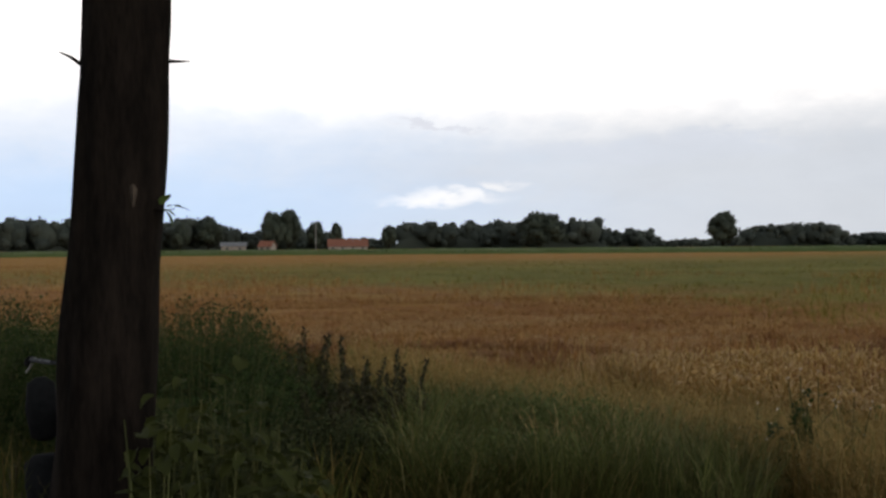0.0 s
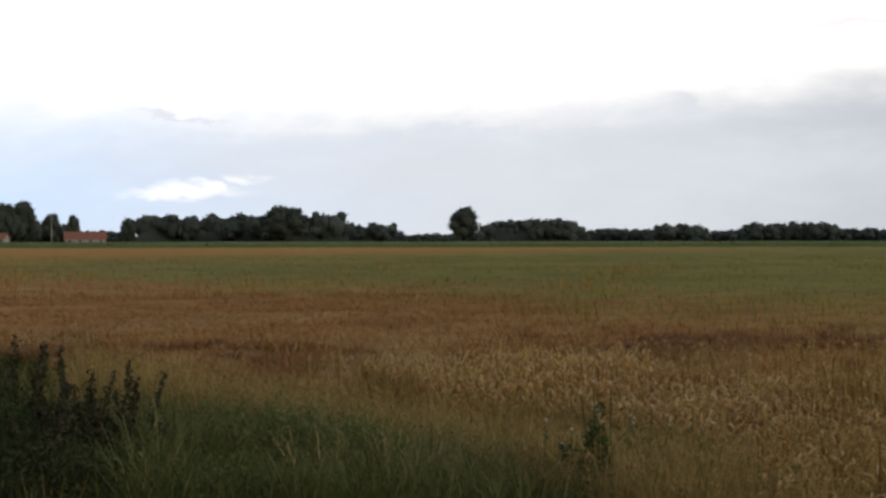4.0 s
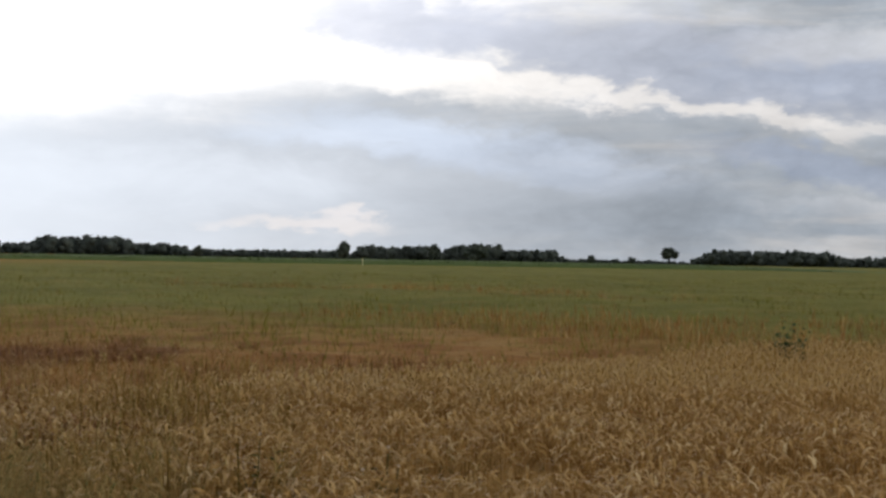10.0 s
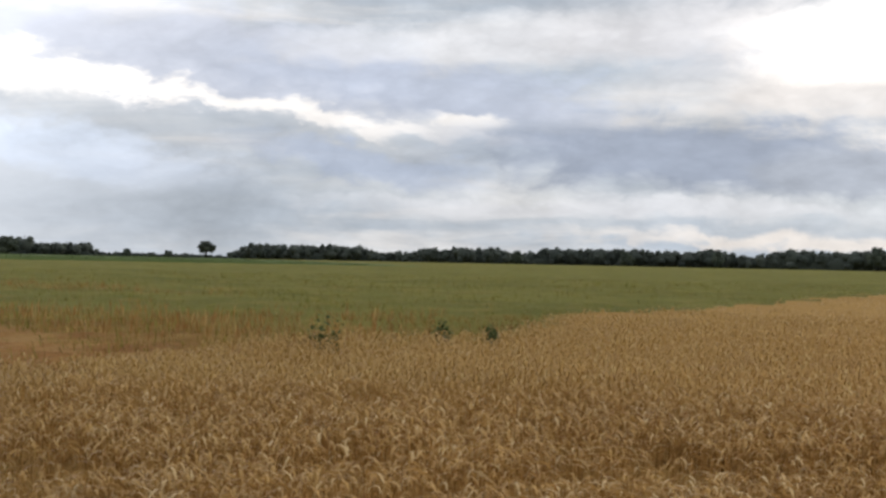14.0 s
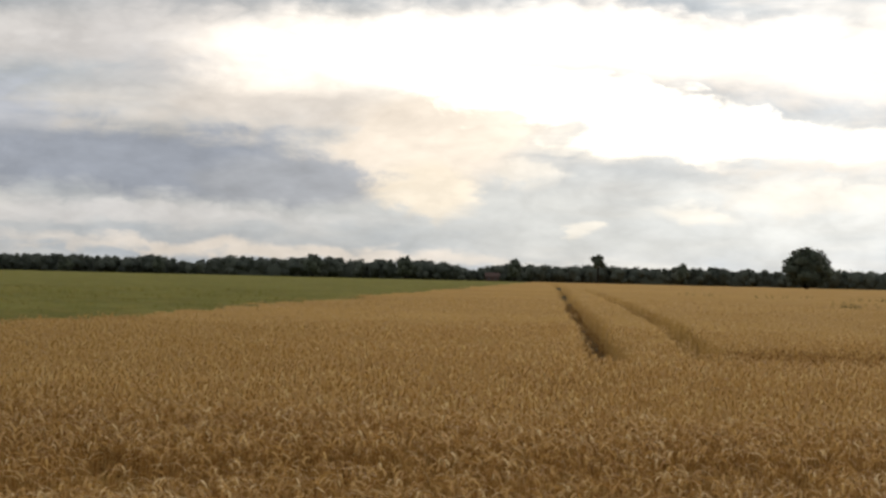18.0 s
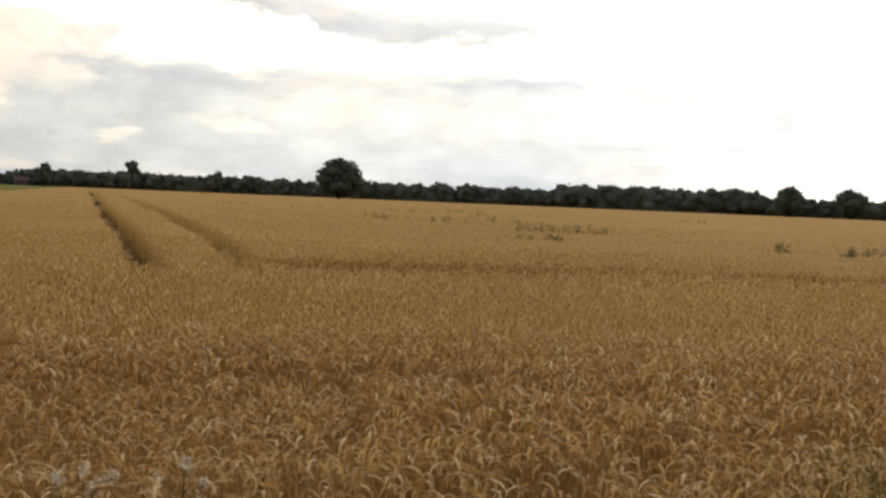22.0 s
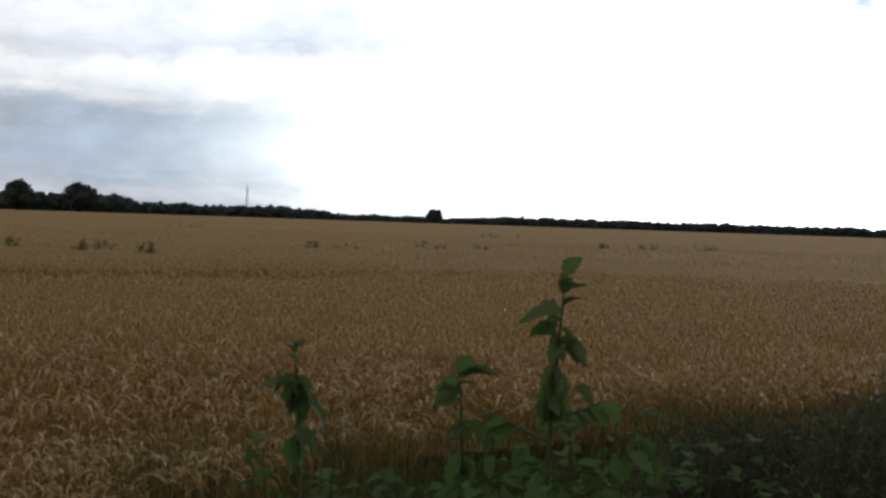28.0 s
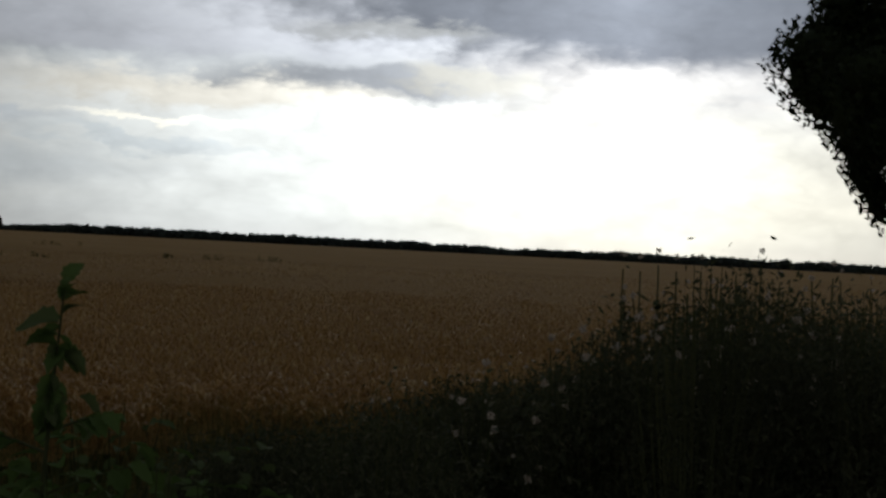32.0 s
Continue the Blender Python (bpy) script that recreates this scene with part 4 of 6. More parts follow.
RED_BOARDS = plain_mat("weathered_red_boards", (0.05, 0.030, 0.027), (0.08, 0.048, 0.042), 1.2, 0.9)
farm_building("shed", -2.2, 772, 6.5, 6, 3.0, 4.6, RED_BOARDS, "small dull red shed before the forest edge", 2, RED_BOARDS)
farm_building("barn", -78.6, 690, 17, 10, 2.2, 5.0, TILE, "long low barn with an orange-red tiled roof", 79)
farm_building("shed", -82.7, 700, 11, 7, 2.6, 4.0, SLATE, "low grey farm shed among dark trees", 82)
farm_building("cottage", -81.5, 690, 6, 6, 2.4, 4.4, TILE, "small pale cottage under tall trees", 60)

mast = thing("radio_mast", bearing(33.03, 830), "slim grey lattice mast above the forest", "mast")
for sx_, sy_ in ((-0.45, -0.4), (0.45, -0.4), (0, 0.45)):
    bm = bmesh.new()
    tube(bm, [(sx_ * 1.6, sy_ * 1.6, -0.5), (sx_, sy_, 8), (sx_ * 0.8, sy_ * 0.8, 16.4)], [0.16, 0.14, 0.12], 6)
    part("leg", bm, mast, "", STEEL)
for k in range(9):
    z0 = 1.0 + 1.7 * k
    bm = bmesh.new()
    tube(bm, [(-0.45, -0.4, z0), (0.45, -0.4, z0 + 0.85), (0, 0.45, z0 + 1.5)], [0.06, 0.06, 0.06], 5)
    part("brace", bm, mast, "", STEEL)
bm = bmesh.new()
tube(bm, [(0, 0, 16), (0, 0, 18.6)], [0.1, 0.07], 6)
part("antenna", bm, mast, "", STEEL)
pole = thing("utility_pole", bearing(-79.75, 720), "thin grey pole beside the barn", "pole")
bm = bmesh.new()
tube(bm, [(0, 0, -0.3), (0, 0, 7), (0, 0, 13.4)], [0.2, 0.17, 0.12], 8)
part("shaft", bm, pole, "", STEEL)
bm = bmesh.new()
box(bm, -0.9, 0.9, -0.07, 0.07, 12.6, 12.8)
part("crossarm", bm, pole, "", STEEL)
marker = thing("marker_post", bearing(-43.6, 240), "pale yellow marker post at the field's far edge", "post")
YELLOW = plain_mat("faded_yellow_paint", (0.55, 0.46, 0.16), (0.75, 0.68, 0.40), 4.0, 0.6)
bm = bmesh.new()
tube(bm, [(0, 0, -0.2), (0, 0, 1.5)], [0.05, 0.045], 8)
part("shaft", bm, marker, "", YELLOW)
bm = bmesh.new()
tube(bm, [(0, 0, 1.5), (0, 0, 1.62), (0, 0, 1.75)], [0.07, 0.075, 0.03], 8)
part("cap", bm, marker, "", YELLOW)


# ---- roadside trees ----
def trunk_bark(bm, path, radii_, seed):
    """A trunk with ridged bark: a fine tube whose surface follows long furrows."""
    pts = []
    n = 70
    for i in range(n + 1):
        f = i / n * (len(path) - 1)
        k = min(int(f), len(path) - 2)
        pts.append(Vector(path[k]).lerp(Vector(path[k + 1]), f - k))
    sides = 44
    rings = []
    for i, p in enumerate(pts):
        f = i / n * (len(path) - 1)
        k = min(int(f), len(path) - 2)
        r = radii_[k] + (radii_[k + 1] - radii_[k]) * (f - k)
        ring = []
        for s in range(sides):
            a = 2 * math.pi * s / sides
            u = Vector((math.cos(a), math.sin(a), 0))
            furrow = noise.noise(Vector((math.cos(a) * 7 + seed, math.sin(a) * 7, p.z * 1.3)))
            knot = noise.noise(Vector((math.cos(a) * 1.7, math.sin(a) * 1.7 + seed, p.z * 1.9)))
            ring.append(bm.verts.new(p + u * (r + 0.016 * furrow + 0.022 * knot)))
        rings.append(ring)
    for a, b in zip(rings, rings[1:]):
        for s in range(sides):
            bm.faces.new((a[s], a[(s + 1) % sides], b[(s + 1) % sides], b[s]))


def leaf_blade(length, width, bend=0.3, fold=0.15, cells=4):
    """A broad leaf along +x with a folded midrib and a drooping tip."""
    v, q = [], []
    for i in range(cells + 1):
        f = i / cells
        w = width * math.sin(math.pi * min(1, (f * 0.92 + 0.06))) ** 0.75 / 2
        z = -bend * length * f * f
        v += [(f * length, -w, z + fold * w), (f * length, 0, z), (f * length, w, z + fold * w)]
    for i in range(cells):
        for k in (0, 1):
            a = 3 * i + k
            q.append((a, a + 1, a + 4, a + 3))
    return np.array(v), np.array(q)


def placed(v, place, turn, tilt=0.0, roll=0.0, size=1.0):
    m = Matrix.LocRotScale(Vector(place), Euler((roll, tilt, turn), "XYZ"), Vector((size, size, size)))
    a = np.array(m)
    return v @ a[:3, :3].T + a[:3, 3]


tree_place = bearing(-89.85, 6.2, 0.38)
roadside = thing("roadside_tree", tree_place, "thick dark-barked lime tree on the verge", "tree", group="roadside trees")
bm = bmesh.new()
trunk_bark(bm, [(-0.08, -0.06, -0.25), (-0.05, -0.04, 0.3), (0, 0.02, 1.5), (0.02, 0.10, 2.7), (0.03, 0.16, 4.6)], [0.33, 0.245, 0.219, 0.203, 0.185], 3.0)
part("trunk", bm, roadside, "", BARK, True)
for k, (a, z0, reach) in enumerate(((0.4, 4.2, 2.2), (2.1, 4.3, 2.4), (3.7, 4.0, 2.3), (5.2, 4.4, 2.0), (1.2, 4.5, 1.2))):
    bm = bmesh.new()
    tube(bm, [(0.03, 0.12, z0 - 0.3), (math.cos(a) * reach * 0.4, math.sin(a) * reach * 0.4, z0 + 0.9), (math.cos(a) * reach, math.sin(a) * reach, z0 + 2.2)], [0.11, 0.07, 0.03], 8)
    part("limb", bm, roadside, "", BARK)
# crown stays above the view; made wide and low to shade trunk and verge
v, q = crown_arrays(9.0, 6.5, 22, 9000, 0.13, 31)
v[:, 2] += 4.1
tagged(part("crown", quad_mesh("crown", v, q, [FOLIAGE]), roadside), kind="stuff")
for k, (z0, side_, up) in enumerate(((2.50, 0.2, 0.0), (2.46, -0.2, 0.05))):
    bm = bmesh.new()
    tube(bm, [(0.05, 0.08 + side_ * 0.9, z0), (0.05, 0.08 + side_ * 1.25, z0 + up), (0.06, 0.08 + side_ * 1.5, z0 + up * 1.4)], [0.012, 0.007, 0.003], 6)
    part("dead_stub", bm, roadside, "", BARK)
scar = bmesh.new()
c = Vector((0.012 + 0.214, 0.10, 1.86))
ringv = [scar.verts.new(c + Vector((-0.02 * math.cos(u) ** 2, 0.017 * math.cos(u) * (1 + 0.4 * math.sin(3 * u)), 0.055 * math.sin(u)))) for u in np.linspace(0, 5.7, 11)]
hub = scar.verts.new(c + Vector((0.008, 0, 0)))
for i in range(11):
    scar.faces.new((hub, ringv[i], ringv[(i + 1) % 11]))
part("bark_scar", scar, roadside, "pale scar where bark has flaked off", plain_mat("bare_wood", (0.045, 0.035, 0.026), (0.11, 0.085, 0.065), 12.0, 0.9, 0.1))
twig_root = Vector((0.13, 0.20, 1.80))
bm = bmesh.new()
tube(bm, [twig_root, twig_root + Vector((0.03, 0.03, -0.01)), twig_root + Vector((0.05, 0.09, 0.0))], [0.007, 0.005, 0.003], 6)
twig = part("twig", bm, roadside, "", BARK)
for k, (dy, dz, turn, tilt) in enumerate(((0.03, 0.0, 1.2, 0.2), (0.06, 0.01, 2.2, -0.3), (0.09, 0.01, 1.4, 0.0), (0.05, -0.01, 1.7, 0.9), (0.03, 0.02, 0.6, -0.9))):
    lv, lq = leaf_blade(0.075, 0.06)
    part("leaf", quad_mesh("leaf", placed(lv, twig_root + Vector((0.06, dy, dz)), turn, tilt), lq, [LEAF]), twig)

right_tree = thing("roadside_tree", bearing(76.3, 22.0, 0.38), "dense dark-leaved lime tree with a low rounded crown", "tree", group="roadside trees")
bm = bmesh.new()
trunk_bark(bm, [(0, 0, -0.25), (0.02, 0, 0.6), (0, 0.05, 1.8), (0.05, 0.05, 3.2), (0, 0, 5.0)], [0.32, 0.24, 0.21, 0.19, 0.15], 9.0)
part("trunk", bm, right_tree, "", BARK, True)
for k in range(6):
    a, z0 = 1.05 * k, 2.0 + 0.35 * k
    bm = bmesh.new()
    tube(bm, [(0, 0, z0), (math.cos(a) * 1.0, math.sin(a) * 1.0, z0 + 0.9), (math.cos(a) * 2.1, math.sin(a) * 2.1, z0 + 1.6)], [0.10, 0.06, 0.02], 7)
    part("limb", bm, right_tree, "", BARK)
v, q = crown_arrays(7.0, 8.6, 90, 120000, 0.046, 78, taper=0.02, core=0.70, shell=(0.66, 1.14), reach=(0.55, 0.90), lobe=(0.055, 0.125))
# drawn in below, like a crown that hangs over a bare foot
v[:, :2] *= np.interp(v[:, 2] + 0.6, (1.2, 2.1, 2.9, 3.7, 4.4, 5.5), (0.5, 0.68, 0.80, 0.92, 1.01, 1.0))[:, None]
v[:, 2] += 0.6
tagged(part("crown", quad_mesh("crown", v, q, [FOLIAGE]), right_tree), kind="stuff")


# ---- grass and dead stalks ----
def blade_template(k, height, width, lean, blades=3, head=False, mats=(0, 0)):
    r = random.Random(k)
    pieces = []
    for i in range(blades):
        a = r.uniform(0, 6.28)
        d = np.array([math.cos(a), math.sin(a), 0])
        h = height * r.uniform(0.65, 1.1)
        b = lean * r.uniform(0.4, 1.3)
        o = np.array([r.uniform(-0.05, 0.05), r.uniform(-0.05, 0.05), 0])
        pieces.append((*strip([o, o + d * b * 0.25 + np.array([0, 0, h * 0.55]), o + d * b + np.array([0, 0, h])], [width, width * 0.8, width * 0.2], (-d[1], d[0], 0)), mats[0]))
        if head:
            t0 = o + d * b + np.array([0, 0, h])
            pieces.append((*strip([t0 - np.array([0, 0, 0.02]), t0 + d * 0.03 + np.array([0, 0, 0.06]), t0 + d * 0.07 + np.array([0, 0, 0.11])], [0.004, 0.013, 0.004], (-d[1], d[0], 0.3)), mats[1]))
    return gather(pieces)


def scatter(name, templates, x, y, mats, label, category, size=1.0, h_lo=0.75, h_hi=1.2, z=None):
    n = len(x)
    zz = ground_z(x, y) if z is None else np.zeros(n) + z
    v, q, mi = spread(templates, np.stack((x, y, zz), -1), rng.uniform(0, 6.28, n), np.ones(n) * size * rng.uniform(0.8, 1.25, n), rng.uniform(h_lo, h_hi, n) * (1 + 0.22 * wave(x, y, 1.3, 12)))
    return tagged(new(name, quad_mesh(name, v, q, mats, mi)), label, category, kind="stuff")


SHORT = [blade_template(300 + k, 0.42, 0.009, 0.22, 4) for k in range(8)]


def panicle_template(k, height):
    """Thin leaning stalks, each with a loose feathery seed head."""
    r = random.Random(k)
    pieces = []
    for i in range(3):
        a, h, b = r.uniform(0, 6.28), height * r.uniform(0.75, 1.15), r.uniform(0.05, 0.28)
        d, o = np.array([math.cos(a), math.sin(a), 0]), np.array([r.uniform(-0.06, 0.06), r.uniform(-0.06, 0.06), 0])
        top = o + d * b + np.array([0, 0, h])
        pieces.append((*strip([o, o + d * b * 0.3 + np.array([0, 0, h * 0.6]), top], [0.004, 0.0035, 0.002], (-d[1], d[0], 0)), 0))
        for j in range(5):
            e = np.array([r.uniform(-1, 1), r.uniform(-1, 1), r.uniform(-0.2, 1.0)])
            c = top - np.array([0, 0, 0.04 * j]) - d * 0.012 * j
            pieces.append((*strip([c, c + e * 0.045], [0.006, 0.003], (e[1], -e[0], 0.3)), 0))
    return gather(pieces)


TALL = [panicle_template(320 + k, 0.58) for k in range(8)]
SOFT = [blade_template(330 + k, 0.44, 0.0058, 0.46, 5) for k in range(8)]


def on_verge(x, y):
    return (beyond_edge(x, y) < 0.7 + 0.5 * wave(x, y, 0.8, 4)) & (np.hypot(x - tree_place.x, y - tree_place.y) > 0.4)


x, y = field_points(3300, -97, -63, 6.4, 16, lambda a, b: on_verge(a, b) & (np.degrees(np.arctan2(a, b)) < -78 + 6 * wave(a, b, 1.5, 2)))
scatter("verge_grass", SHORT, x, y, [GRASS], "rank green grass on the roadside verge", "grass", h_hi=1.3)
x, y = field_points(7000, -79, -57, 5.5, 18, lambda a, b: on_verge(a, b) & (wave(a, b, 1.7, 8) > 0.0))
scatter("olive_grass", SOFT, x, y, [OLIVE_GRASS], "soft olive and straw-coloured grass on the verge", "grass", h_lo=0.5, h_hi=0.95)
x, y = field_points(5000, -97, -60, 16, 45, on_verge)
scatter("verge_grass", SHORT, x, y, [GRASS], "rank green grass on the roadside verge", "grass", 1.5, h_hi=1.4)
x, y = field_points(10500, 28, 77, 3.6, 16, on_verge)
scatter("verge_grass", SHORT, x, y, [GRASS], "dark rank grass on the shaded verge", "grass", h_hi=1.4)
x, y = field_points(4000, 40, 77, 16, 40, on_verge)
scatter("verge_grass", SHORT, x, y, [GRASS], "dark rank grass on the shaded verge", "grass", 1.5, h_hi=1.4)
x, y = field_points(7000, -44, 28, 3.6, 9, on_verge)
scatter("verge_grass", SHORT, x, y, [GRASS], "rank green grass on the roadside verge", "grass")
x, y = field_points(13000, -79, -50, 7.0, 15, lambda a, b: on_verge(a, b) & (np.hypot(a, b) > np.interp(np.degrees(np.arctan2(a, b)), (-78, -70, -64, -58), (10.4, 10.2, 8.6, 7.4))) & (wave(a, b, 2.0, 5) > -0.4))
scatter("tall_dry_grass", TALL, x, y, [TAN_GRASS], "tall straw-coloured grass along the field edge", "grass", h_hi=1.35)
x, y = field_points(3000, 46, 74, 5, 16, lambda a, b: on_verge(a, b) & (beyond_edge(a, b) > -2.0))
scatter("tall_dry_grass", TALL, x, y, [TAN_GRASS], "tall straw-coloured grass along the field edge", "grass")


def in_weedy(x, y):
    return (beyond_edge(x, y) > 0.0) & (crop_side(x, y) < 0.4)


def ripe_edge(x, y):
    """The browned strip of the weedy crop along the wheat."""
    return (crop_side(x, y) > -3.4 - 3.0 * wave(x, y, 3.2, 3.9) - rng.uniform(0, 5, len(x))) & (y > 9) & (y < 60)


def brownish(x, y):
    reach = np.interp(np.degrees(np.arctan2(x, y)), (-97, -86, -79, -71, -62, -50, -40), (220, 130, 66, 44, 35, 22, 16))
    return np.hypot(x, y) * (1 + 0.22 * wave(x, y, 5.0, 6.5)) + rng.uniform(-5, 5, len(x)) < reach


DEAD = [blade_template(340 + k, 0.30, 0.008, 0.30, 3, True) for k in range(8)]
FLAT = [blade_template(350 + k, 0.13, 0.008, 0.34, 4) for k in range(8)]
def stalk_template(k, height, width, lean, stalks):
    """Slim straight stalks, each with a drooping tip."""
    r = random.Random(k)
    pieces = []
    for i in range(stalks):
        a = r.uniform(0, 6.28)
        d = np.array([math.cos(a), math.sin(a), 0])
        h, o = height * r.uniform(0.7, 1.1), np.array([r.uniform(-0.06, 0.06), r.uniform(-0.06, 0.06), 0])
        top = o + d * lean * 0.4 + np.array([0, 0, h])
        pieces.append((*strip([o + np.array([0, 0, 0.28]), top, top + d * lean * 0.6 + np.array([0, 0, 0.03])], [width * 0.7, width, width * 0.4], (-d[1], d[0], 0)), 0))
    return gather(pieces)


def leaning_template(k):
    """A tuft of long thin blades that all bow one way."""
    r = random.Random(k)
    pieces = []
    for i in range(6):
        a = r.gauss(0.3, 0.5)
        d = np.array([math.cos(a), math.sin(a), 0])
        h, b = r.uniform(0.42, 0.72), r.uniform(0.25, 0.5)
        o = np.array([r.uniform(-0.08, 0.08), r.uniform(-0.08, 0.08), 0])
        pieces.append((*strip([o, o + d * b * 0.25 + np.array([0, 0, h * 0.62]), o + d * b * 0.6 + np.array([0, 0, h * 0.92]), o + d * b + np.array([0, 0, h])], [0.006, 0.005, 0.004, 0.0015], (-d[1], d[0], 0)), 0))
    return gather(pieces)


LEANING = [leaning_template(380 + k) for k in range(8)]
CROP = [stalk_template(360 + k, 0.62, 0.009, 0.36, 3) for k in range(8)]
x, y = field_points(46000, -97, -24, 9, 44, lambda a, b: in_weedy(a, b) & brownish(a, b) & (wave(a * 1.5, b * 0.6, 1.6, 3) > -0.45))
scatter("dead_grass", FLAT, x, y, [DRY_GRASS], "trampled rust-brown dead grass beside the wheat", "grass", 1.2, 0.5, 1.5, weed_top(x, y) - 0.03)
x, y = field_points(22000, -97, -40, 10, 34, lambda a, b: in_weedy(a, b) & brownish(a, b) & (wave(a * 1.5, b * 0.6, 1.6, 3) < rng.uniform(-0.5, 0.2, len(a))))
scatter("flattened_straw", FLAT, x, y, [STRAW], "flattened bleached straw beside the wheat", "grass", 1.2, 0.4, 1.1, weed_top(x, y) - 0.03)
x, y = field_points(24000, -90, -50, 17.5, 26, lambda a, b: in_weedy(a, b) & brownish(a, b) & (wave(a * 1.1, b * 0.42, 1.3, 4.7) + 0.5 * wave(a, b, 0.7, 1.1) > 0.2))
scatter("rusty_weeds", FLAT, x, y, [RUST], "dark rust-red dead weeds in streaks", "weeds", 1.2, 0.5, 1.2, weed_top(x, y) - 0.03)
x, y = field_points(9000, -90, -30, 12, 30, lambda a, b: in_weedy(a, b) & brownish(a, b) & ((wave(a * 1.5, b * 0.55, 1.5, 13) > 0.45) | ((crop_side(a, b) > -1.6) & (wave(a, b, 1.0, 5) > 0.1))))
scatter("rusty_weeds", FLAT, x, y, [RUST], "dark rust-red dead weeds in patches", "weeds", 1.2, 0.6, 1.3, weed_top(x, y) - 0.03)
x, y = field_points(9000, -97, -66, 38, 130, lambda a, b: in_weedy(a, b) & brownish(a, b))
scatter("dead_grass", DEAD, x, y, [DRY_GRASS], "rust-brown dead grass spreading over the crop", "grass", 1.6, 1.0, 1.6, 0.2)
x, y = field_points(1500, -90, -40, 10, 28, lambda a, b: in_weedy(a, b) & brownish(a, b))
scatter("dead_grass", DEAD, x, y, [DRY_GRASS], "loose dry stalks standing over trampled grass", "grass", 1.1, 0.7, 1.4, 0.1)
az_ = np.radians(rng.uniform(-97, -9, 60000))
far_ = rng.uniform(12, 130, 60000)
x, y = np.sin(az_) * far_, np.cos(az_) * far_
keep = in_weedy(x, y) & ~brownish(x, y) & ~(ripe_edge(x, y) & (rng.uniform(0, 1, len(x)) < 0.85))
x, y, far_ = x[keep], y[keep], far_[keep]
scatter("green_crop", CROP, x, y, [GREEN_CROP], "half-ripe green crop overgrown with weeds", "crop", 0.8 + far_ / 80, 0.78, 1.05, 0.0)
x, y = field_points(17000, -64, -14, 12, 45, lambda a, b: in_weedy(a, b) & ripe_edge(a, b))
scatter("browned_crop", CROP, x, y, [BROWNED], "browned crop standing along the edge of the wheat", "crop", 1.0, 0.72, 0.98, 0.0)
x, y = field_points(9000, -64, -20, 12, 40, lambda a, b: in_weedy(a, b) & ripe_edge(a, b) & (wave(a * 0.7, b, 1.6, 6.1) > 0.55))
scatter("rusty_weeds", CROP, x, y, [RUST], "dark rust-red dead weeds in patches", "weeds", 1.0, 0.85, 1.1, 0.0)
x, y = field_points(16000, -86, -24, 20, 75, lambda a, b: in_weedy(a, b) & (wave(a * 0.6, b, 5, 2.5) > 0.3))
scatter("dead_grass", DEAD, x, y, [DRY_GRASS], "rusty dead stalks among the green crop", "grass", 1.2, 1.5, 2.2, 0.0)
# small straw-coloured heads that paint bright highlights into the wheat edge
x, y = field_points(520, -70, -46, 9, 18, lambda a, b: (beyond_edge(a, b) > -0.4) & (beyond_edge(a, b) < 5) & (crop_side(a, b) > -2.5))
scatter("pale_highlight_heads", [gather([(*strip([(0, 0, 0.5), (0.02, 0, 0.86)], [0.003, 0.003], (0, 1, 0)), 0), (*leaf_quads(np.array([[0.02, 0, 0.87], [0.02, 0.01, 0.88], [0.03, 0, 0.875]]), np.array([0.011, 0.013, 0.011])), 1)])], x, y,
        [TAN_GRASS, STRAW], "pale seed heads standing for highlights along the wheat edge", "weeds", 1.0, 0.9, 1.15, 0.0)


# browned stalks and grass that thin the wheat out towards the verge
x, y = field_points(3000, -70, -46, 8.6, 15, lambda a, b: (beyond_edge(a, b) > -0.2) & (crop_side(a, b) > -0.8) & (wave(a, b, 0.8, 2.4) > rng.uniform(-0.3, 0.7, len(a))))
scatter("browned_crop", CROP, x, y, [BROWNED], "browned stalks mixed into the edge of the wheat", "crop", 1.0, 1.0, 1.3, 0.0)
x, y = field_points(2600, -70, -50, 9.5, 15, lambda a, b: (beyond_edge(a, b) > 0.4) & (crop_side(a, b) > -1.2) & (wave(a, b, 0.7, 7.4) > 0.25))
scatter("rusty_weeds", CROP, x, y, [RUST], "dark rust-red dead weeds among the wheat", "weeds", 1.0, 0.95, 1.2, 0.0)
x, y = field_points(4200, -72, -56, 7.6, 12.5, lambda a, b: (beyond_edge(a, b) > -1.6 + 0.5 * wave(a, b, 0.9, 1.2)) & (beyond_edge(a, b) < 1.4) & (wave(a, b, 1.0, 3.1) > -0.3))
scatter("leaning_dry_grass", LEANING, x, y, [TAN_GRASS], "soft straw-coloured grass leaning over the field edge", "grass", 1.0, 0.8, 1.3)
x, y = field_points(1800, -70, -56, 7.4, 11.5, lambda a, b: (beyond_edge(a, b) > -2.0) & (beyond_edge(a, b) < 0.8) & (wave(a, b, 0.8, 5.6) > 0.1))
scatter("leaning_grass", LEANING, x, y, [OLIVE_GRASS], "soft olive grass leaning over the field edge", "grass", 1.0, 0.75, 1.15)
x, y = field_points(4600, -77, -62, 7.4, 10.6, lambda a, b: on_verge(a, b) & (wave(a, b, 0.7, 9.6) > rng.uniform(-0.5, 0.6, len(a))))
scatter("leaning_grass", LEANING, x, y, [GREEN_LONG], "long green grass bowed over on the verge", "grass", 1.0, 0.7, 1.1)
x, y = field_points(170, -71, -60, 8.0, 10.6, lambda a, b: on_verge(a, b) & (wave(a, b, 0.9, 4.6) > 0.0))
scatter("leaning_dry_grass", LEANING, x, y, [STRAW], "bleached grass stems lying over the green grass", "grass", 1.0, 0.8, 1.15)
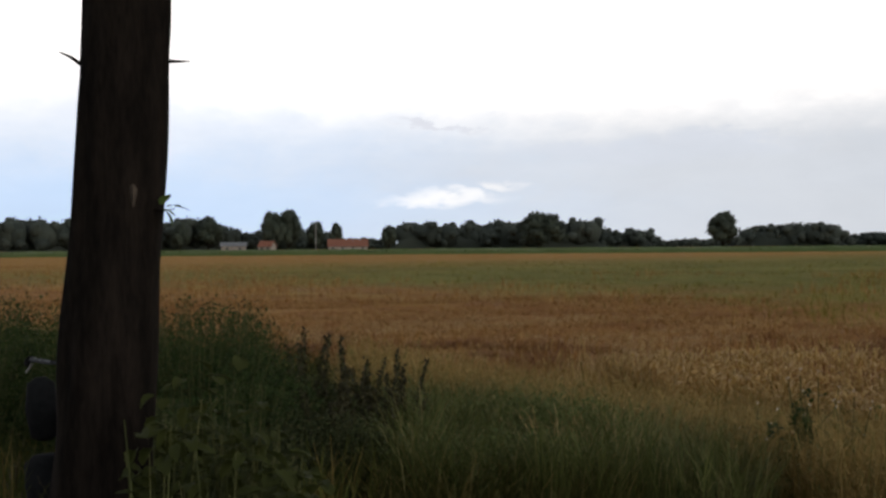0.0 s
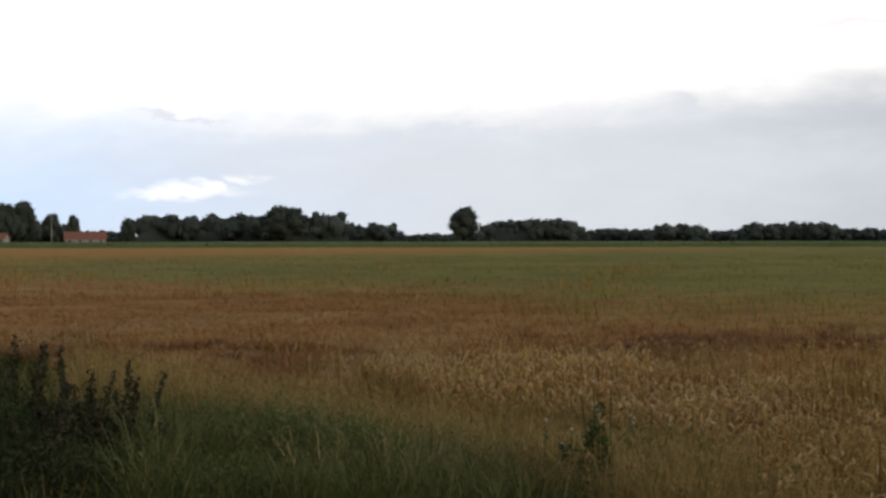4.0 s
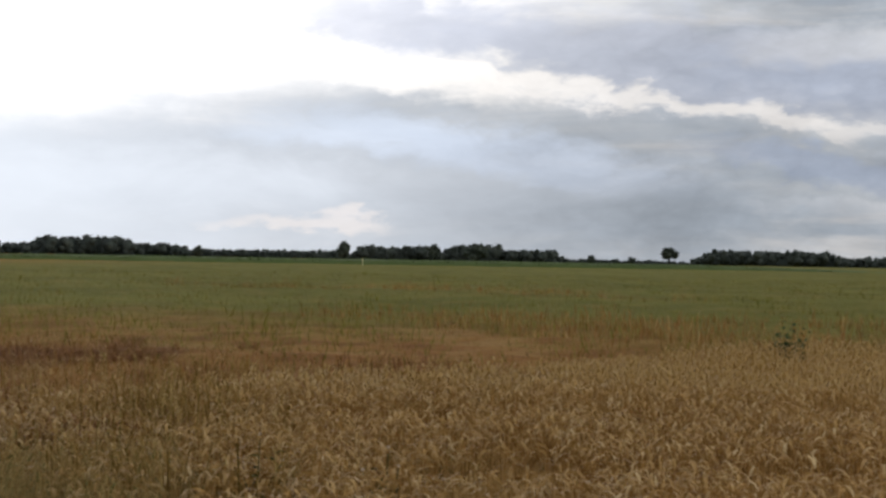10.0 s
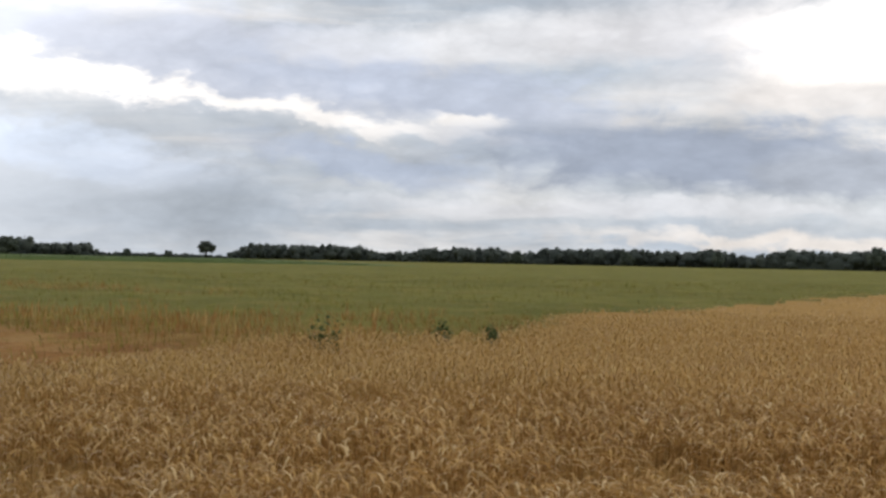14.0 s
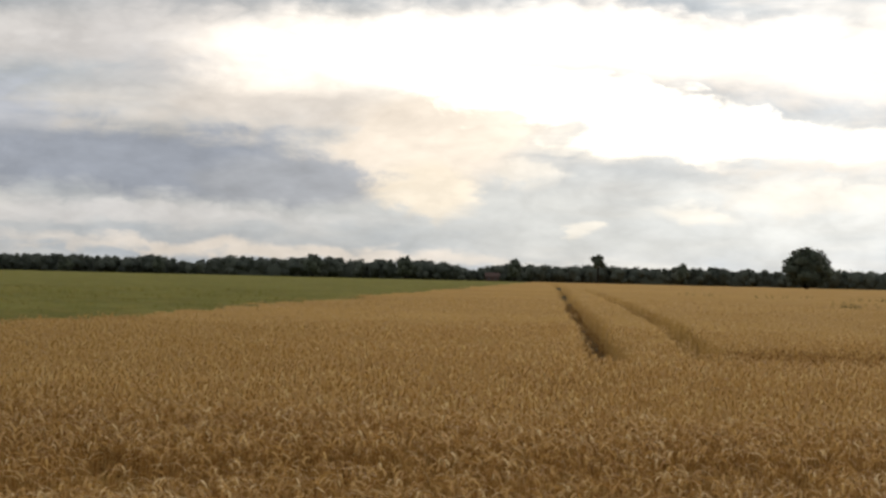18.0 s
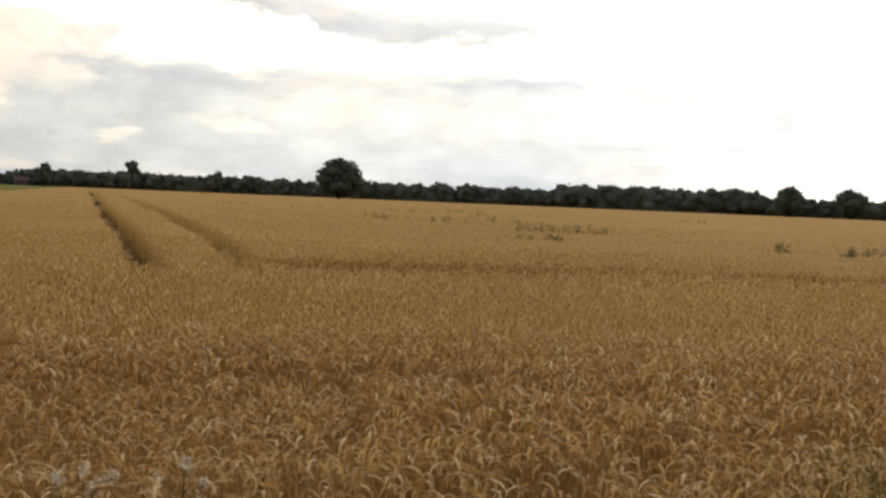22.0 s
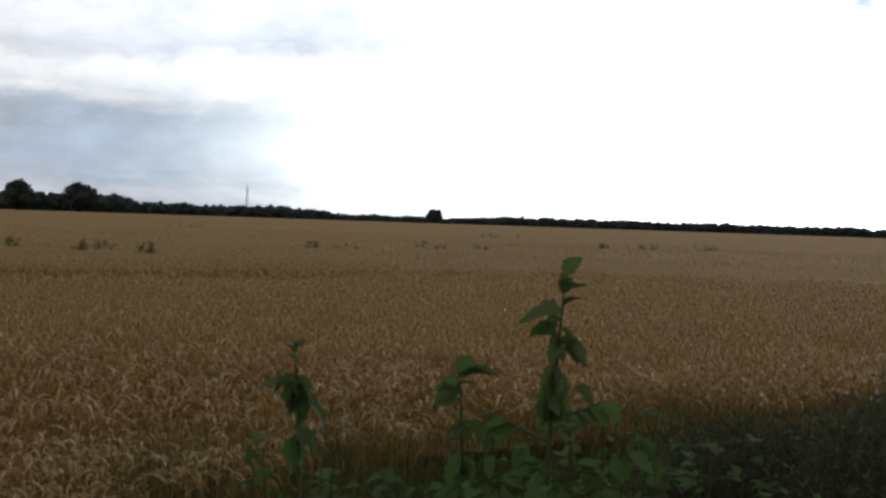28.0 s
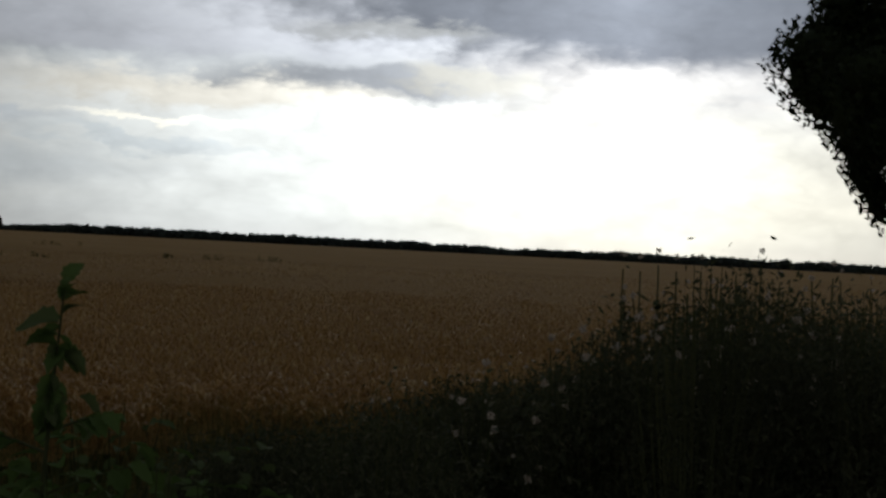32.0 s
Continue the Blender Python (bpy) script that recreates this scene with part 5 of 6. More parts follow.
# low heaps of dead weeds where the crop lies flat
# their dark tone also paints the shadowed gap behind the wheat edge
x, y = field_points(15000, -84, -47, 19.0, 27.5, lambda a, b: in_weedy(a, b) & (wave(a * 0.8, b * 1.1, 1.25, 8.2) + 0.4 * wave(a, b, 0.5, 3.3) > np.interp(np.degrees(np.arctan2(a, b)), (-84, -74, -70, -65, -60, -50), (0.75, 0.6, 0.2, 0.3, 0.5, 0.55))))
scatter("rusty_weeds", FLAT, x, y, [RUST_SHADED], "heaps of rust-brown dead weeds, darkened for the shadowed gap by the wheat", "weeds", 1.2, 0.7, 1.8, weed_top(x, y) - 0.03)
x, y = field_points(5200, -86, -66, 18.0, 27, lambda a, b: in_weedy(a, b) & (wave(a * 0.7, b * 1.2, 1.5, 15.2) > 0.35))
scatter("flattened_straw", FLAT, x, y, [STRAW], "flattened bleached straw in pale streaks", "grass", 1.3, 0.5, 1.1, weed_top(x, y) + 0.02)
x, y = field_points(1500, -56, -38, 7.6, 11.5, lambda a, b: (beyond_edge(a, b) > 0.0) & (beyond_edge(a, b) < 3.2) & (wave(a, b, 0.9, 4.4) > 0.3))
scatter("low_weeds", SOFT, x, y, [GREEN_TUFT], "green weeds growing low in the wheat's edge", "weeds", 1.2, 1.3, 1.75, 0.0)


# ---- weeds that stand singly ----
def spire(dx, dy, h0, h1, seeds, size, r):
    """Seed clusters up a dock stalk."""
    z = np.linspace(h0, h1, seeds)
    c = np.stack((dx * z / h1 + r.normal(0, 0.011, seeds), dy * z / h1 + r.normal(0, 0.011, seeds), z), -1)
    return leaf_quads(c, size * r.uniform(0.7, 1.3, seeds) * np.linspace(1.1, 0.65, seeds))


def dock(az, r, top, seed):
    """A dock with dark seed spires; top: its height over the field."""
    p = bearing(az, r)
    z0 = float(ground_z(p.x, p.y))
    g = np.random.default_rng(seed)
    ob = thing("dock_plant", (p.x, p.y, z0 - 0.02), "dock weed with dark brown seed spires", "weed", group="docks on the verge", turn=seed * 53)
    h = top - z0
    for k in range(4):
        a, lean = 1.7 * k + seed, 0.12 + 0.05 * k
        hh = h * (1.02 - 0.07 * k)
        dx, dy = lean * math.cos(a), lean * math.sin(a)
        bm = bmesh.new()
        tube(bm, [(0, 0, 0), (dx * 0.5, dy * 0.5, hh * 0.5), (dx, dy, hh)], [0.009, 0.007, 0.003], 5)
        stem = part("stem", bm, ob, "", STEM)
        v, q = spire(dx, dy, hh * 0.6, hh * 1.04, 110, 0.020, g)
        tagged(part("seed_spire", quad_mesh("seed_spire", v, q, [SEED]), stem), kind="stuff")
    pieces = []
    for k in range(9):
        lv, lq = leaf_blade(0.28 * g.uniform(0.6, 1.1), 0.085, 0.5)
        pieces.append((placed(lv, (0, 0, 0.05 + 0.05 * k), 2.4 * k, -0.6 + 0.06 * k), lq, 0))
    v, q, mi = gather(pieces)
    tagged(part("foliage", quad_mesh("foliage", v, q, [LEAF]), ob), kind="stuff")


for k, (az, top, r) in enumerate(((-81.1, 1.43, 9.2), (-80.6, 1.40, 8.9), (-78.9, 1.36, 9.1), (-76.9, 1.27, 9.3), (-81.9, 1.26, 8.8), (-78.1, 1.25, 8.8), (-83.0, 1.30, 9.3), (-79.8, 1.2, 8.4), (-77.6, 1.15, 8.7), (-80.3, 1.1, 8.2))):
    dock(az, r, top, k)


def feathery_bush(az, r, width, top, seed, mat=None, label="soft feathery green bush on the verge", fine_leaf=True):
    """Soft bush of fine feathery shoots."""
    p = bearing(az, r)
    z0 = float(ground_z(p.x, p.y))
    g = np.random.default_rng(seed)
    ob = thing("feathery_bush", (p.x, p.y, z0 - 0.02), label, "bush", group="bushes on the verge", turn=seed * 31)
    h = top - z0
    n = 150
    a, rad = g.uniform(0, 6.28, n), np.sqrt(g.uniform(0, 1, n)) * width / 2
    tips = np.stack((np.cos(a) * rad, np.sin(a) * rad, h * (1 - 0.30 * (rad / (width / 2)) ** 2) * g.uniform(0.84, 1.03, n)), -1)
    pieces = [(*strip([tip * np.array([0.25, 0.25, 0]), tip * np.array([0.7, 0.7, 0.6]), tip], [0.008, 0.006, 0.003], (0.6, 0.8, 0)), 0) for tip in tips]
    v, q, mi = gather(pieces)
    tagged(part("brushwood", quad_mesh("brushwood", v, q, [STEM]), ob), kind="stuff")
    m = 70 if fine_leaf and width > 0.6 else 44
    f = g.uniform(0.2, 1.02, (n, m, 1)) ** 0.7
    base = tips[:, None, :] * np.concatenate((0.25 + 0.75 * f, 0.25 + 0.75 * f, f), -1)
    c = (base + g.normal(0, min(0.055, width * 0.1) if fine_leaf else 0.035, base.shape)).reshape(-1, 3)
    if fine_leaf:
        d = np.repeat(tips / np.linalg.norm(tips, axis=1)[:, None], m, 0) * 0.6 + g.normal(0, 0.75, c.shape)
        d /= np.linalg.norm(d, axis=1)[:, None]
        w = np.cross(d, unit_dirs(len(c))) * g.uniform(0.003, 0.0075, (len(c), 1))
        d = d * g.uniform(0.008, 0.024, (len(c), 1))
        v, q = np.stack((c - d, c - w, c + d, c + w), 1).reshape(-1, 3), np.arange(4 * len(c)).reshape(-1, 4)
    else:
        v, q = leaf_quads(c, g.uniform(0.006, 0.018, len(c)))
    tagged(part("foliage", quad_mesh("foliage", v, q, [mat or FEATHER]), ob), kind="stuff")


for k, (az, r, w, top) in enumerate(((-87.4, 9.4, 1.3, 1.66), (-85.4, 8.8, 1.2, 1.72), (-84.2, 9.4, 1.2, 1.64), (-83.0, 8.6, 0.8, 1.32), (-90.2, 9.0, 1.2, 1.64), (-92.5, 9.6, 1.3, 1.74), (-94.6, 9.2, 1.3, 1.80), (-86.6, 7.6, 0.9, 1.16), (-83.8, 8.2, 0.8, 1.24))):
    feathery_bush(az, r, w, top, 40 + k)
# the last three are added dark bushes, standing in for black shaded hollows
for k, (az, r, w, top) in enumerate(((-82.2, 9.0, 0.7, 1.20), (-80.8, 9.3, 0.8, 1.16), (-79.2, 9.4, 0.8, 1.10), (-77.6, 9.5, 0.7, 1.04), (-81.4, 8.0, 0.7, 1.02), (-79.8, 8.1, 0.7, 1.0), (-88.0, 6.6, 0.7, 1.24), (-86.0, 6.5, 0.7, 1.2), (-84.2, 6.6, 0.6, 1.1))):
    feathery_bush(az, r, w, top, 70 + k, DARK_WEED, "dark brown-green weeds, some filling in for shade behind the suckers")
for k, (az, r, w, top) in enumerate(((-60.4, 8.6, 0.15, 1.06), (-60.15, 8.7, 0.12, 0.98), (-58.4, 8.6, 0.12, 0.84))):
    feathery_bush(az, r, w, top, 90 + k, FEATHER, "slim dark green thistle clump in tan grass")
for k, (az, r, w, top) in enumerate(((-75.5, 9.6, 1.1, 0.92), (-73.6, 9.4, 1.2, 0.98), (-71.8, 9.2, 1.2, 1.02), (-70.0, 9.4, 1.1, 1.0), (-68.4, 9.0, 0.9, 0.90), (-72.8, 8.2, 1.0, 0.86), (-70.6, 8.0, 1.0, 0.88), (-67.2, 8.4, 0.9, 0.76), (-74.8, 8.0, 1.0, 0.86), (-65.6, 8.8, 0.8, 0.72), (-76.6, 8.6, 0.9, 0.90), (-63.6, 8.6, 0.8, 0.66))):
    feathery_bush(az, r, w, top, 110 + k, GREEN_MOUND, "low soft mound of green weeds on the verge")
x, y = field_points(5000, -78, -66, 7.4, 12.5, lambda a, b: on_verge(a, b) & (wave(a, b, 1.2, 2.2) > -0.2))
scatter("grass_tussocks", SOFT, x, y, [GREEN_TUFT], "soft green grass tussocks on the verge", "grass", 1.1, 0.6, 1.05)


def soft_leaf(length, width, g):
    """A soft leaf along +x with a toothed, wavy edge, a crinkled blade and a drooping tip."""
    v, q, cells = [], [], 8
    bend, sway, ph = g.uniform(0.2, 0.6), g.uniform(-0.25, 0.25), g.uniform(0, 6.28)
    for i in range(cells + 1):
        f = i / cells
        w = width * math.sin(math.pi * min(1, f * 0.93 + 0.05)) ** 0.7 / 2 * (1 + 0.13 * (-1) ** i)
        z, y0 = -bend * length * f * f, sway * length * f * f
        for s in (-1, -0.5, 0, 0.5, 1):
            v.append((f * length, y0 + s * w, z + 0.42 * abs(s) * w + 0.09 * width * math.sin(5.2 * f + 3.1 * s + ph) * abs(s)))
    for i in range(cells):
        for k in range(4):
            a = 5 * i + k
            q.append((a, a + 1, a + 6, a + 5))
    return np.array(v), np.array(q)


def leafy_bush(az, r, width, top, leaves, size, seed, mat, name, label, group=""):
    """Shoots with broad leaves, each leaf its own blade."""
    p = bearing(az, r)
    z0 = float(ground_z(p.x, p.y))
    g = np.random.default_rng(seed)
    ob = thing(name, (p.x, p.y, z0 - 0.02), label, "bush", group=group, turn=seed * 29)
    h = top - z0
    tips = []
    for k in range(9):
        a, rad = 2.4 * k + g.uniform(-0.3, 0.3), width / 2 * math.sqrt((k + 0.5) / 9)
        tips.append(np.array([math.cos(a) * rad, math.sin(a) * rad, h * g.uniform(0.72, 1.0)]))
    pieces = [(*strip([tip * np.array([0.15, 0.15, 0]), tip * np.array([0.7, 0.7, 0.55]), tip], [0.012, 0.009, 0.004], (0.5, 0.8, 0.1)), 0) for tip in tips]
    v, q, mi = gather(pieces)
    tagged(part("brushwood", quad_mesh("brushwood", v, q, [STEM]), ob), kind="stuff")
    for k in range(leaves):
        tip = tips[k % 9]
        f = g.uniform(0.4, 1.0) ** 0.7
        c = tip * np.array([0.15 + 0.85 * f, 0.15 + 0.85 * f, f]) + g.normal(0, 0.03, 3)
        lv, lq = soft_leaf(size * g.uniform(0.65, 1.2), size * 0.75 * g.uniform(0.7, 1.1), g)
        part("leaf", quad_mesh("leaf", placed(lv, c, g.uniform(0, 6.28), g.uniform(-0.7, 0.6), g.uniform(-0.5, 0.5)), lq, [mat]), ob)


for k, (az, r, w, top) in enumerate(((-87.2, 5.5, 0.5, 1.58), (-85.9, 5.4, 0.5, 1.52), (-84.6, 5.6, 0.45, 1.44), (-83.0, 5.4, 0.4, 1.26), (-88.4, 5.2, 0.4, 1.46), (-85.4, 5.0, 0.5, 1.34), (-82.2, 5.0, 0.4, 1.2))):
    leafy_bush(az, r, w, top, 34, 0.095, 60 + k, SUCKER_LEAF, "sucker_shoots", "lime suckers with broad yellow-green leaves by the trunk", "suckers round the tree")


def thistle(az, r, top, seed, heads=5, mat=None, name="thistle", spread_=0.16, label="thistle with grey-green leaves and white fluffy heads", leafiness=1.0, group="thistles", fluff=1.0):
    """A branching thistle: stem, prickly leaves and fluffy heads."""
    p = bearing(az, r)
    z0 = float(ground_z(p.x, p.y))
    g = np.random.default_rng(seed)
    ob = thing(name, (p.x, p.y, z0 - 0.02), label, "weed", group=group, turn=seed * 41)
    h = top - z0
    bm = bmesh.new()
    tube(bm, [(0, 0, 0), (0.02, 0.01, h * 0.5), (0.0, 0.02, h * 0.97)], [0.007, 0.005, 0.003], 6)
    ends = [np.array([0, 0.02, h])]
    for k in range(heads - 1):
        a = 2.4 * k + g.uniform(-0.4, 0.4)
        e = np.array([math.cos(a) * spread_ * g.uniform(0.6, 1.3), math.sin(a) * spread_ * g.uniform(0.6, 1.3), h * g.uniform(0.72, 0.98)])
        tube(bm, [(0.01, 0.01, h * 0.55), tuple(e * np.array([0.6, 0.6, 0]) + np.array([0, 0, h * 0.72])), tuple(e)], [0.005, 0.004, 0.003], 5)
        ends.append(e)
    part("stem", bm, ob, "", STEM)
    n = int(46 * leafiness)
    pieces = []
    for k in range(n):
        f = g.uniform(0.05, 0.9)
        lv, lq = leaf_blade(g.uniform(0.06, 0.16) * (1.15 - f * 0.75), 0.030, g.uniform(0.1, 0.6), 0.4, 3)
        e = ends[k % len(ends)]
        c = (0.0, 0.01, h * f) if f < 0.55 else tuple(e * np.array([(f - 0.5) * 1.8, (f - 0.5) * 1.8, 0]) + np.array([0, 0, h * f]))
        pieces.append((placed(lv, c, g.uniform(0, 6.28), g.uniform(-0.9, 0.2)), lq, 0))
    v, q, mi = gather(pieces)
    tagged(part("foliage", quad_mesh("foliage", v, q, [mat or FEATHER]), ob), kind="stuff")
    for e in ends:
        c = e[None] + unit_dirs(44) * g.uniform(0.003, 0.013, (44, 1)) * fluff + np.array([0, 0, 0.012])
        v, q = leaf_quads(c, g.uniform(0.003, 0.007, 44) * fluff)
        part("flower_head", quad_mesh("flower_head", v, q, [FLUFF]), ob)


for k, (az, r, top, n) in enumerate(((-60.3, 9.0, 1.20, 4), (-59.7, 9.4, 1.16, 4), (-62.1, 9.0, 0.98, 3), (-58.4, 9.2, 1.05, 4), (-47.3, 9.4, 0.95, 4), (-57.0, 10.0, 1.0, 4), (-61.3, 8.4, 1.0, 3),
                                     (-0.6, 6.6, 0.84, 4), (0.4, 6.5, 0.84, 5), (2.9, 6.7, 0.87, 5), (-42.5, 9.0, 0.93, 3))):
    thistle(az, r, top, 100 + k, n, fluff=2.4 if 7 <= k <= 9 else 0.8)

# the tall bank of weeds on the western verge
bank = random.Random(4)
for k in range(34):
    az = 54.0 + 0.64 * k + bank.uniform(-0.3, 0.3)
    r = bank.uniform(6.0, 9.0)
    el = float(np.interp(az, (52, 57, 61, 62.8, 64.5, 75), (-5.3, -4.3, -3.2, -1.2, 0.0, 0.0))) + bank.uniform(-1.0, 0.1)
    thistle(az, r, 2.0 + r * math.tan(radians(el)), 150 + k, 1 + k % 4, BANK_LEAF if k % 2 else BANK_DARK, "tall_weed", 0.22, "tall dark thistle-like weed with pale seed heads", 2.4, "weeds on the western verge", 0.8)
for k, (az, el) in enumerate(((63.3, -2.0), (63.9, -2.5), (65.8, -3.5), (68.2, -4.4), (69.0, -5.6), (68.8, -1.4), (68.0, -2.1), (59.8, -7.6), (61.2, -2.5), (60.2, -2.9), (66.6, -2.2), (70.2, -3.2), (57.8, -3.9))):
    thistle(az, 5.8, 2.0 + 5.8 * math.tan(radians(el)), 500 + k, 5, BANK_LEAF, "flowering_weed", 0.09, "dark weed with a cluster of pale flower heads", 1.3, "weeds on the western verge", 1.3)
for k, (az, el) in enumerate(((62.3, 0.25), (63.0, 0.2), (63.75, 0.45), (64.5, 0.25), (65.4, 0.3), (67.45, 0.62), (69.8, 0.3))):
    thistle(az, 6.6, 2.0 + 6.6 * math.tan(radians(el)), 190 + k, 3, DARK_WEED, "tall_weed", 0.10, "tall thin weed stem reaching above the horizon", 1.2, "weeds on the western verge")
for k in range(30):
    az, r = 47.5 + 0.93 * k + bank.uniform(-0.5, 0.5), bank.uniform(5.4, 9.0)
    el = float(np.interp(az, (46, 55, 61, 63.2, 65, 75), (-7.6, -5.4, -3.7, -1.8, -0.5, -0.3))) + bank.uniform(-0.8, 0.2)
    top = min(1.99, 2.04 + r * math.tan(radians(el)))
    feathery_bush(az, r, bank.uniform(0.5, 0.9), top, 220 + k, BANK_LEAF if k % 2 == 0 else BANK_DARK, "tall dark leafy weeds crowding the shaded verge", k % 3 > 0)


def tall_leafy_weed(az, r, top, seed, lean, clusters, branches):
    """A tall weed with clusters of soft leaves. clusters: height share, leaves, length, tilt, turn, fan."""
    p = bearing(az, r)
    z0 = float(ground_z(p.x, p.y))
    ob = thing("tall_leafy_weed", (p.x, p.y, z0 - 0.02), "tall weed with clusters of soft crinkled green leaves", "weed", group="leafy weeds at the wheat edge", turn=-az)
    h = top - z0
    axis = lambda f: np.array([lean * (f - 0.35 * math.sin(3.14 * f)), 0.0, h * f])
    bm = bmesh.new()
    tube(bm, [tuple(axis(f)) for f in (0, 0.2, 0.4, 0.6, 0.8, 0.95)], [0.011, 0.010, 0.009, 0.007, 0.005, 0.003], 7)
    part("stem", bm, ob, "", STEM)
    g = np.random.default_rng(seed)
    for f, n, length, tilt, turn, fan in clusters:
        for i in range(n + 2):
            size = length * g.uniform(0.45, 1.0)
            lv, lq = soft_leaf(size, size * g.uniform(0.55, 0.8), g)
            at = axis(f + g.uniform(-0.03, 0.03)) + g.normal(0, 0.006, 3)
            part("leaf", quad_mesh("leaf", placed(lv, tuple(at), turn + fan * (i / (n + 1) - 0.5) + g.uniform(-0.25, 0.25), tilt + g.uniform(-0.35, 0.35), g.uniform(-0.9, 0.9)), lq, [PALE_LEAF if i % 3 == 1 else LEAF]), ob)
    for f, turn, length in branches:
        a = axis(f)
        d = np.array([math.cos(turn), math.sin(turn), 0.35])
        bm = bmesh.new()
        tube(bm, [tuple(a), tuple(a + d * length * 0.6), tuple(a + d * length + np.array([0, 0, -0.01]))], [0.005, 0.004, 0.002], 5)
        branch = part("branch", bm, ob, "", STEM)
        for i in range(6):
            lv, lq = soft_leaf(0.085 * g.uniform(0.6, 1.2), 0.05, g)
            part("leaf", quad_mesh("leaf", placed(lv, tuple(a + d * length * (0.4 + 0.11 * i)), turn + (-1) ** i * 0.9, g.uniform(-0.4, 0.7), g.uniform(-0.6, 0.6)), lq, [LEAF]), branch)


BASE = [(0.12, 7, 0.13, -0.1, 0, 6.28), (0.22, 7, 0.13, 0.0, 1, 6.28), (0.32, 7, 0.12, 0.1, 2, 6.28), (0.42, 6, 0.13, 0.2, 3, 6.28), (0.50, 6, 0.13, 0.3, 1, 6.28), (0.56, 5, 0.12, 0.4, 2, 6.28)]
tall_leafy_weed(42.1, 4.6, 1.905, 1, 0.05,
                [(0.955, 4, 0.075, -1.2, 0.4, 2.2), (0.93, 2, 0.07, -0.7, 0.2, 1.0), (0.885, 1, 0.115, 0.0, 3.0, 0.5), (0.87, 1, 0.10, 0.5, 3.3, 0.6), (0.875, 1, 0.105, 0.35, 0.1, 0.7), (0.86, 0, 0.09, 0.9, 0.4, 1.2),
                 (0.81, 3, 0.07, 0.8, 2.6, 5.0), (0.785, 7, 0.105, 1.25, 1.0, 6.28), (0.755, 7, 0.11, 1.3, 2.0, 6.28)] + BASE,
                [(0.70, 0.15, 0.16), (0.66, 2.9, 0.20), (0.58, 0.2, 0.26), (0.52, 3.4, 0.24), (0.46, -0.4, 0.25), (0.40, 2.6, 0.3), (0.36, -1.8, 0.25)])
tall_leafy_weed(33.5, 4.6, 1.66, 2, -0.04,
                [(0.97, 2, 0.06, -1.0, 1.5, 6.28), (0.90, 1, 0.07, -0.3, 0.4, 3.0), (0.91, 1, 0.12, 0.15, 3.0, 0.6), (0.89, 1, 0.11, 0.1, 0.1, 0.6), (0.895, 4, 0.115, 1.1, 0.9, 3.0), (0.78, 3, 0.12, 0.9, 2.0, 6.28)] + BASE[:3],
                [(0.55, 0.3, 0.14), (0.48, 3.0, 0.16), (0.4, -0.9, 0.16)])
tall_leafy_weed(39.4, 4.7, 1.58, 3, -0.03,
                [(0.97, 2, 0.12, -0.45, 0.2, 0.9), (0.94, 2, 0.12, 0.0, 2.9, 1.0), (0.88, 3, 0.10, 0.7, 0.6, 6.28), (0.76, 4, 0.12, 0.9, 0.4, 6.28), (0.66, 5, 0.13, 0.6, 1.9, 6.28)] + BASE,
                [(0.62, 2.9, 0.16), (0.5, 0.2, 0.18), (0.4, 2.2, 0.18)])
for k, (az, r, w, top) in enumerate(((36.5, 4.9, 0.4, 1.38), (41.0, 4.9, 0.5, 1.52), (43.2, 4.8, 0.6, 1.56), (45.2, 5.3, 0.6, 1.52), (33.2, 5.0, 0.3, 1.32), (38.6, 4.8, 0.5, 1.46), (47.3, 5.6, 0.6, 1.44), (40.0, 5.2, 0.5, 1.46), (44.2, 4.6, 0.5, 1.44), (35.0, 5.0, 0.4, 1.26), (46.2, 4.9, 0.5, 1.40), (48.8, 5.2, 0.6, 1.40))):
    leafy_bush(az, r, w, top, 44, 0.075, 260 + k, PALE_LEAF if k % 3 == 0 else LEAF, "leafy_weed", "low leafy weed at the wheat's edge", "leafy weeds at the wheat edge")


FINE_BLADES = [blade_template(380 + k, 0.5, 0.0045, 0.26, 5) for k in range(8)]
x, y = field_points(9000, 26, 64, 4.2, 13, lambda a, b: np.abs(beyond_edge(a, b) + 0.2) < 1.2)
scatter("verge_weeds", FINE_BLADES, x, y, [GRASS], "dark green grass and weeds at the foot of the wheat", "grass", 1.2, 0.9, 1.75)


# ---- weed clumps standing in the crops ----
def weed_clump(x, y, width, top, seed, mat=None, label="dark green weed clump rising out of the wheat"):
    g = np.random.default_rng(seed)
    ob = thing("weed_clump", (x, y, 0), label, "weed", group="weed clumps in the field", turn=seed * 17)
    n = 16
    a, rad = g.uniform(0, 6.28, n), np.sqrt(g.uniform(0, 1, n)) * width / 2
    tips = np.stack((np.cos(a) * rad, np.sin(a) * rad, top * g.uniform(0.72, 1.02, n)), -1)
    v, q, mi = gather([(*strip([tip * np.array([0.7, 0.7, 0]), tip], [0.012, 0.006], (0.6, 0.8, 0)), 0) for tip in tips])
    tagged(part("stem_tuft", quad_mesh("stem_tuft", v, q, [STEM]), ob), kind="stuff")
    c = np.repeat(tips, 22, 0)
    c = c * np.concatenate((np.ones((len(c), 2)), g.uniform(0.55, 1.0, (len(c), 1))), 1) + g.normal(0, 0.05, c.shape)
    v, q = leaf_quads(c, g.uniform(0.018, 0.05, len(c)))
    tagged(part("foliage", quad_mesh("foliage", v, q, [mat or CLUMP]), ob), kind="stuff")


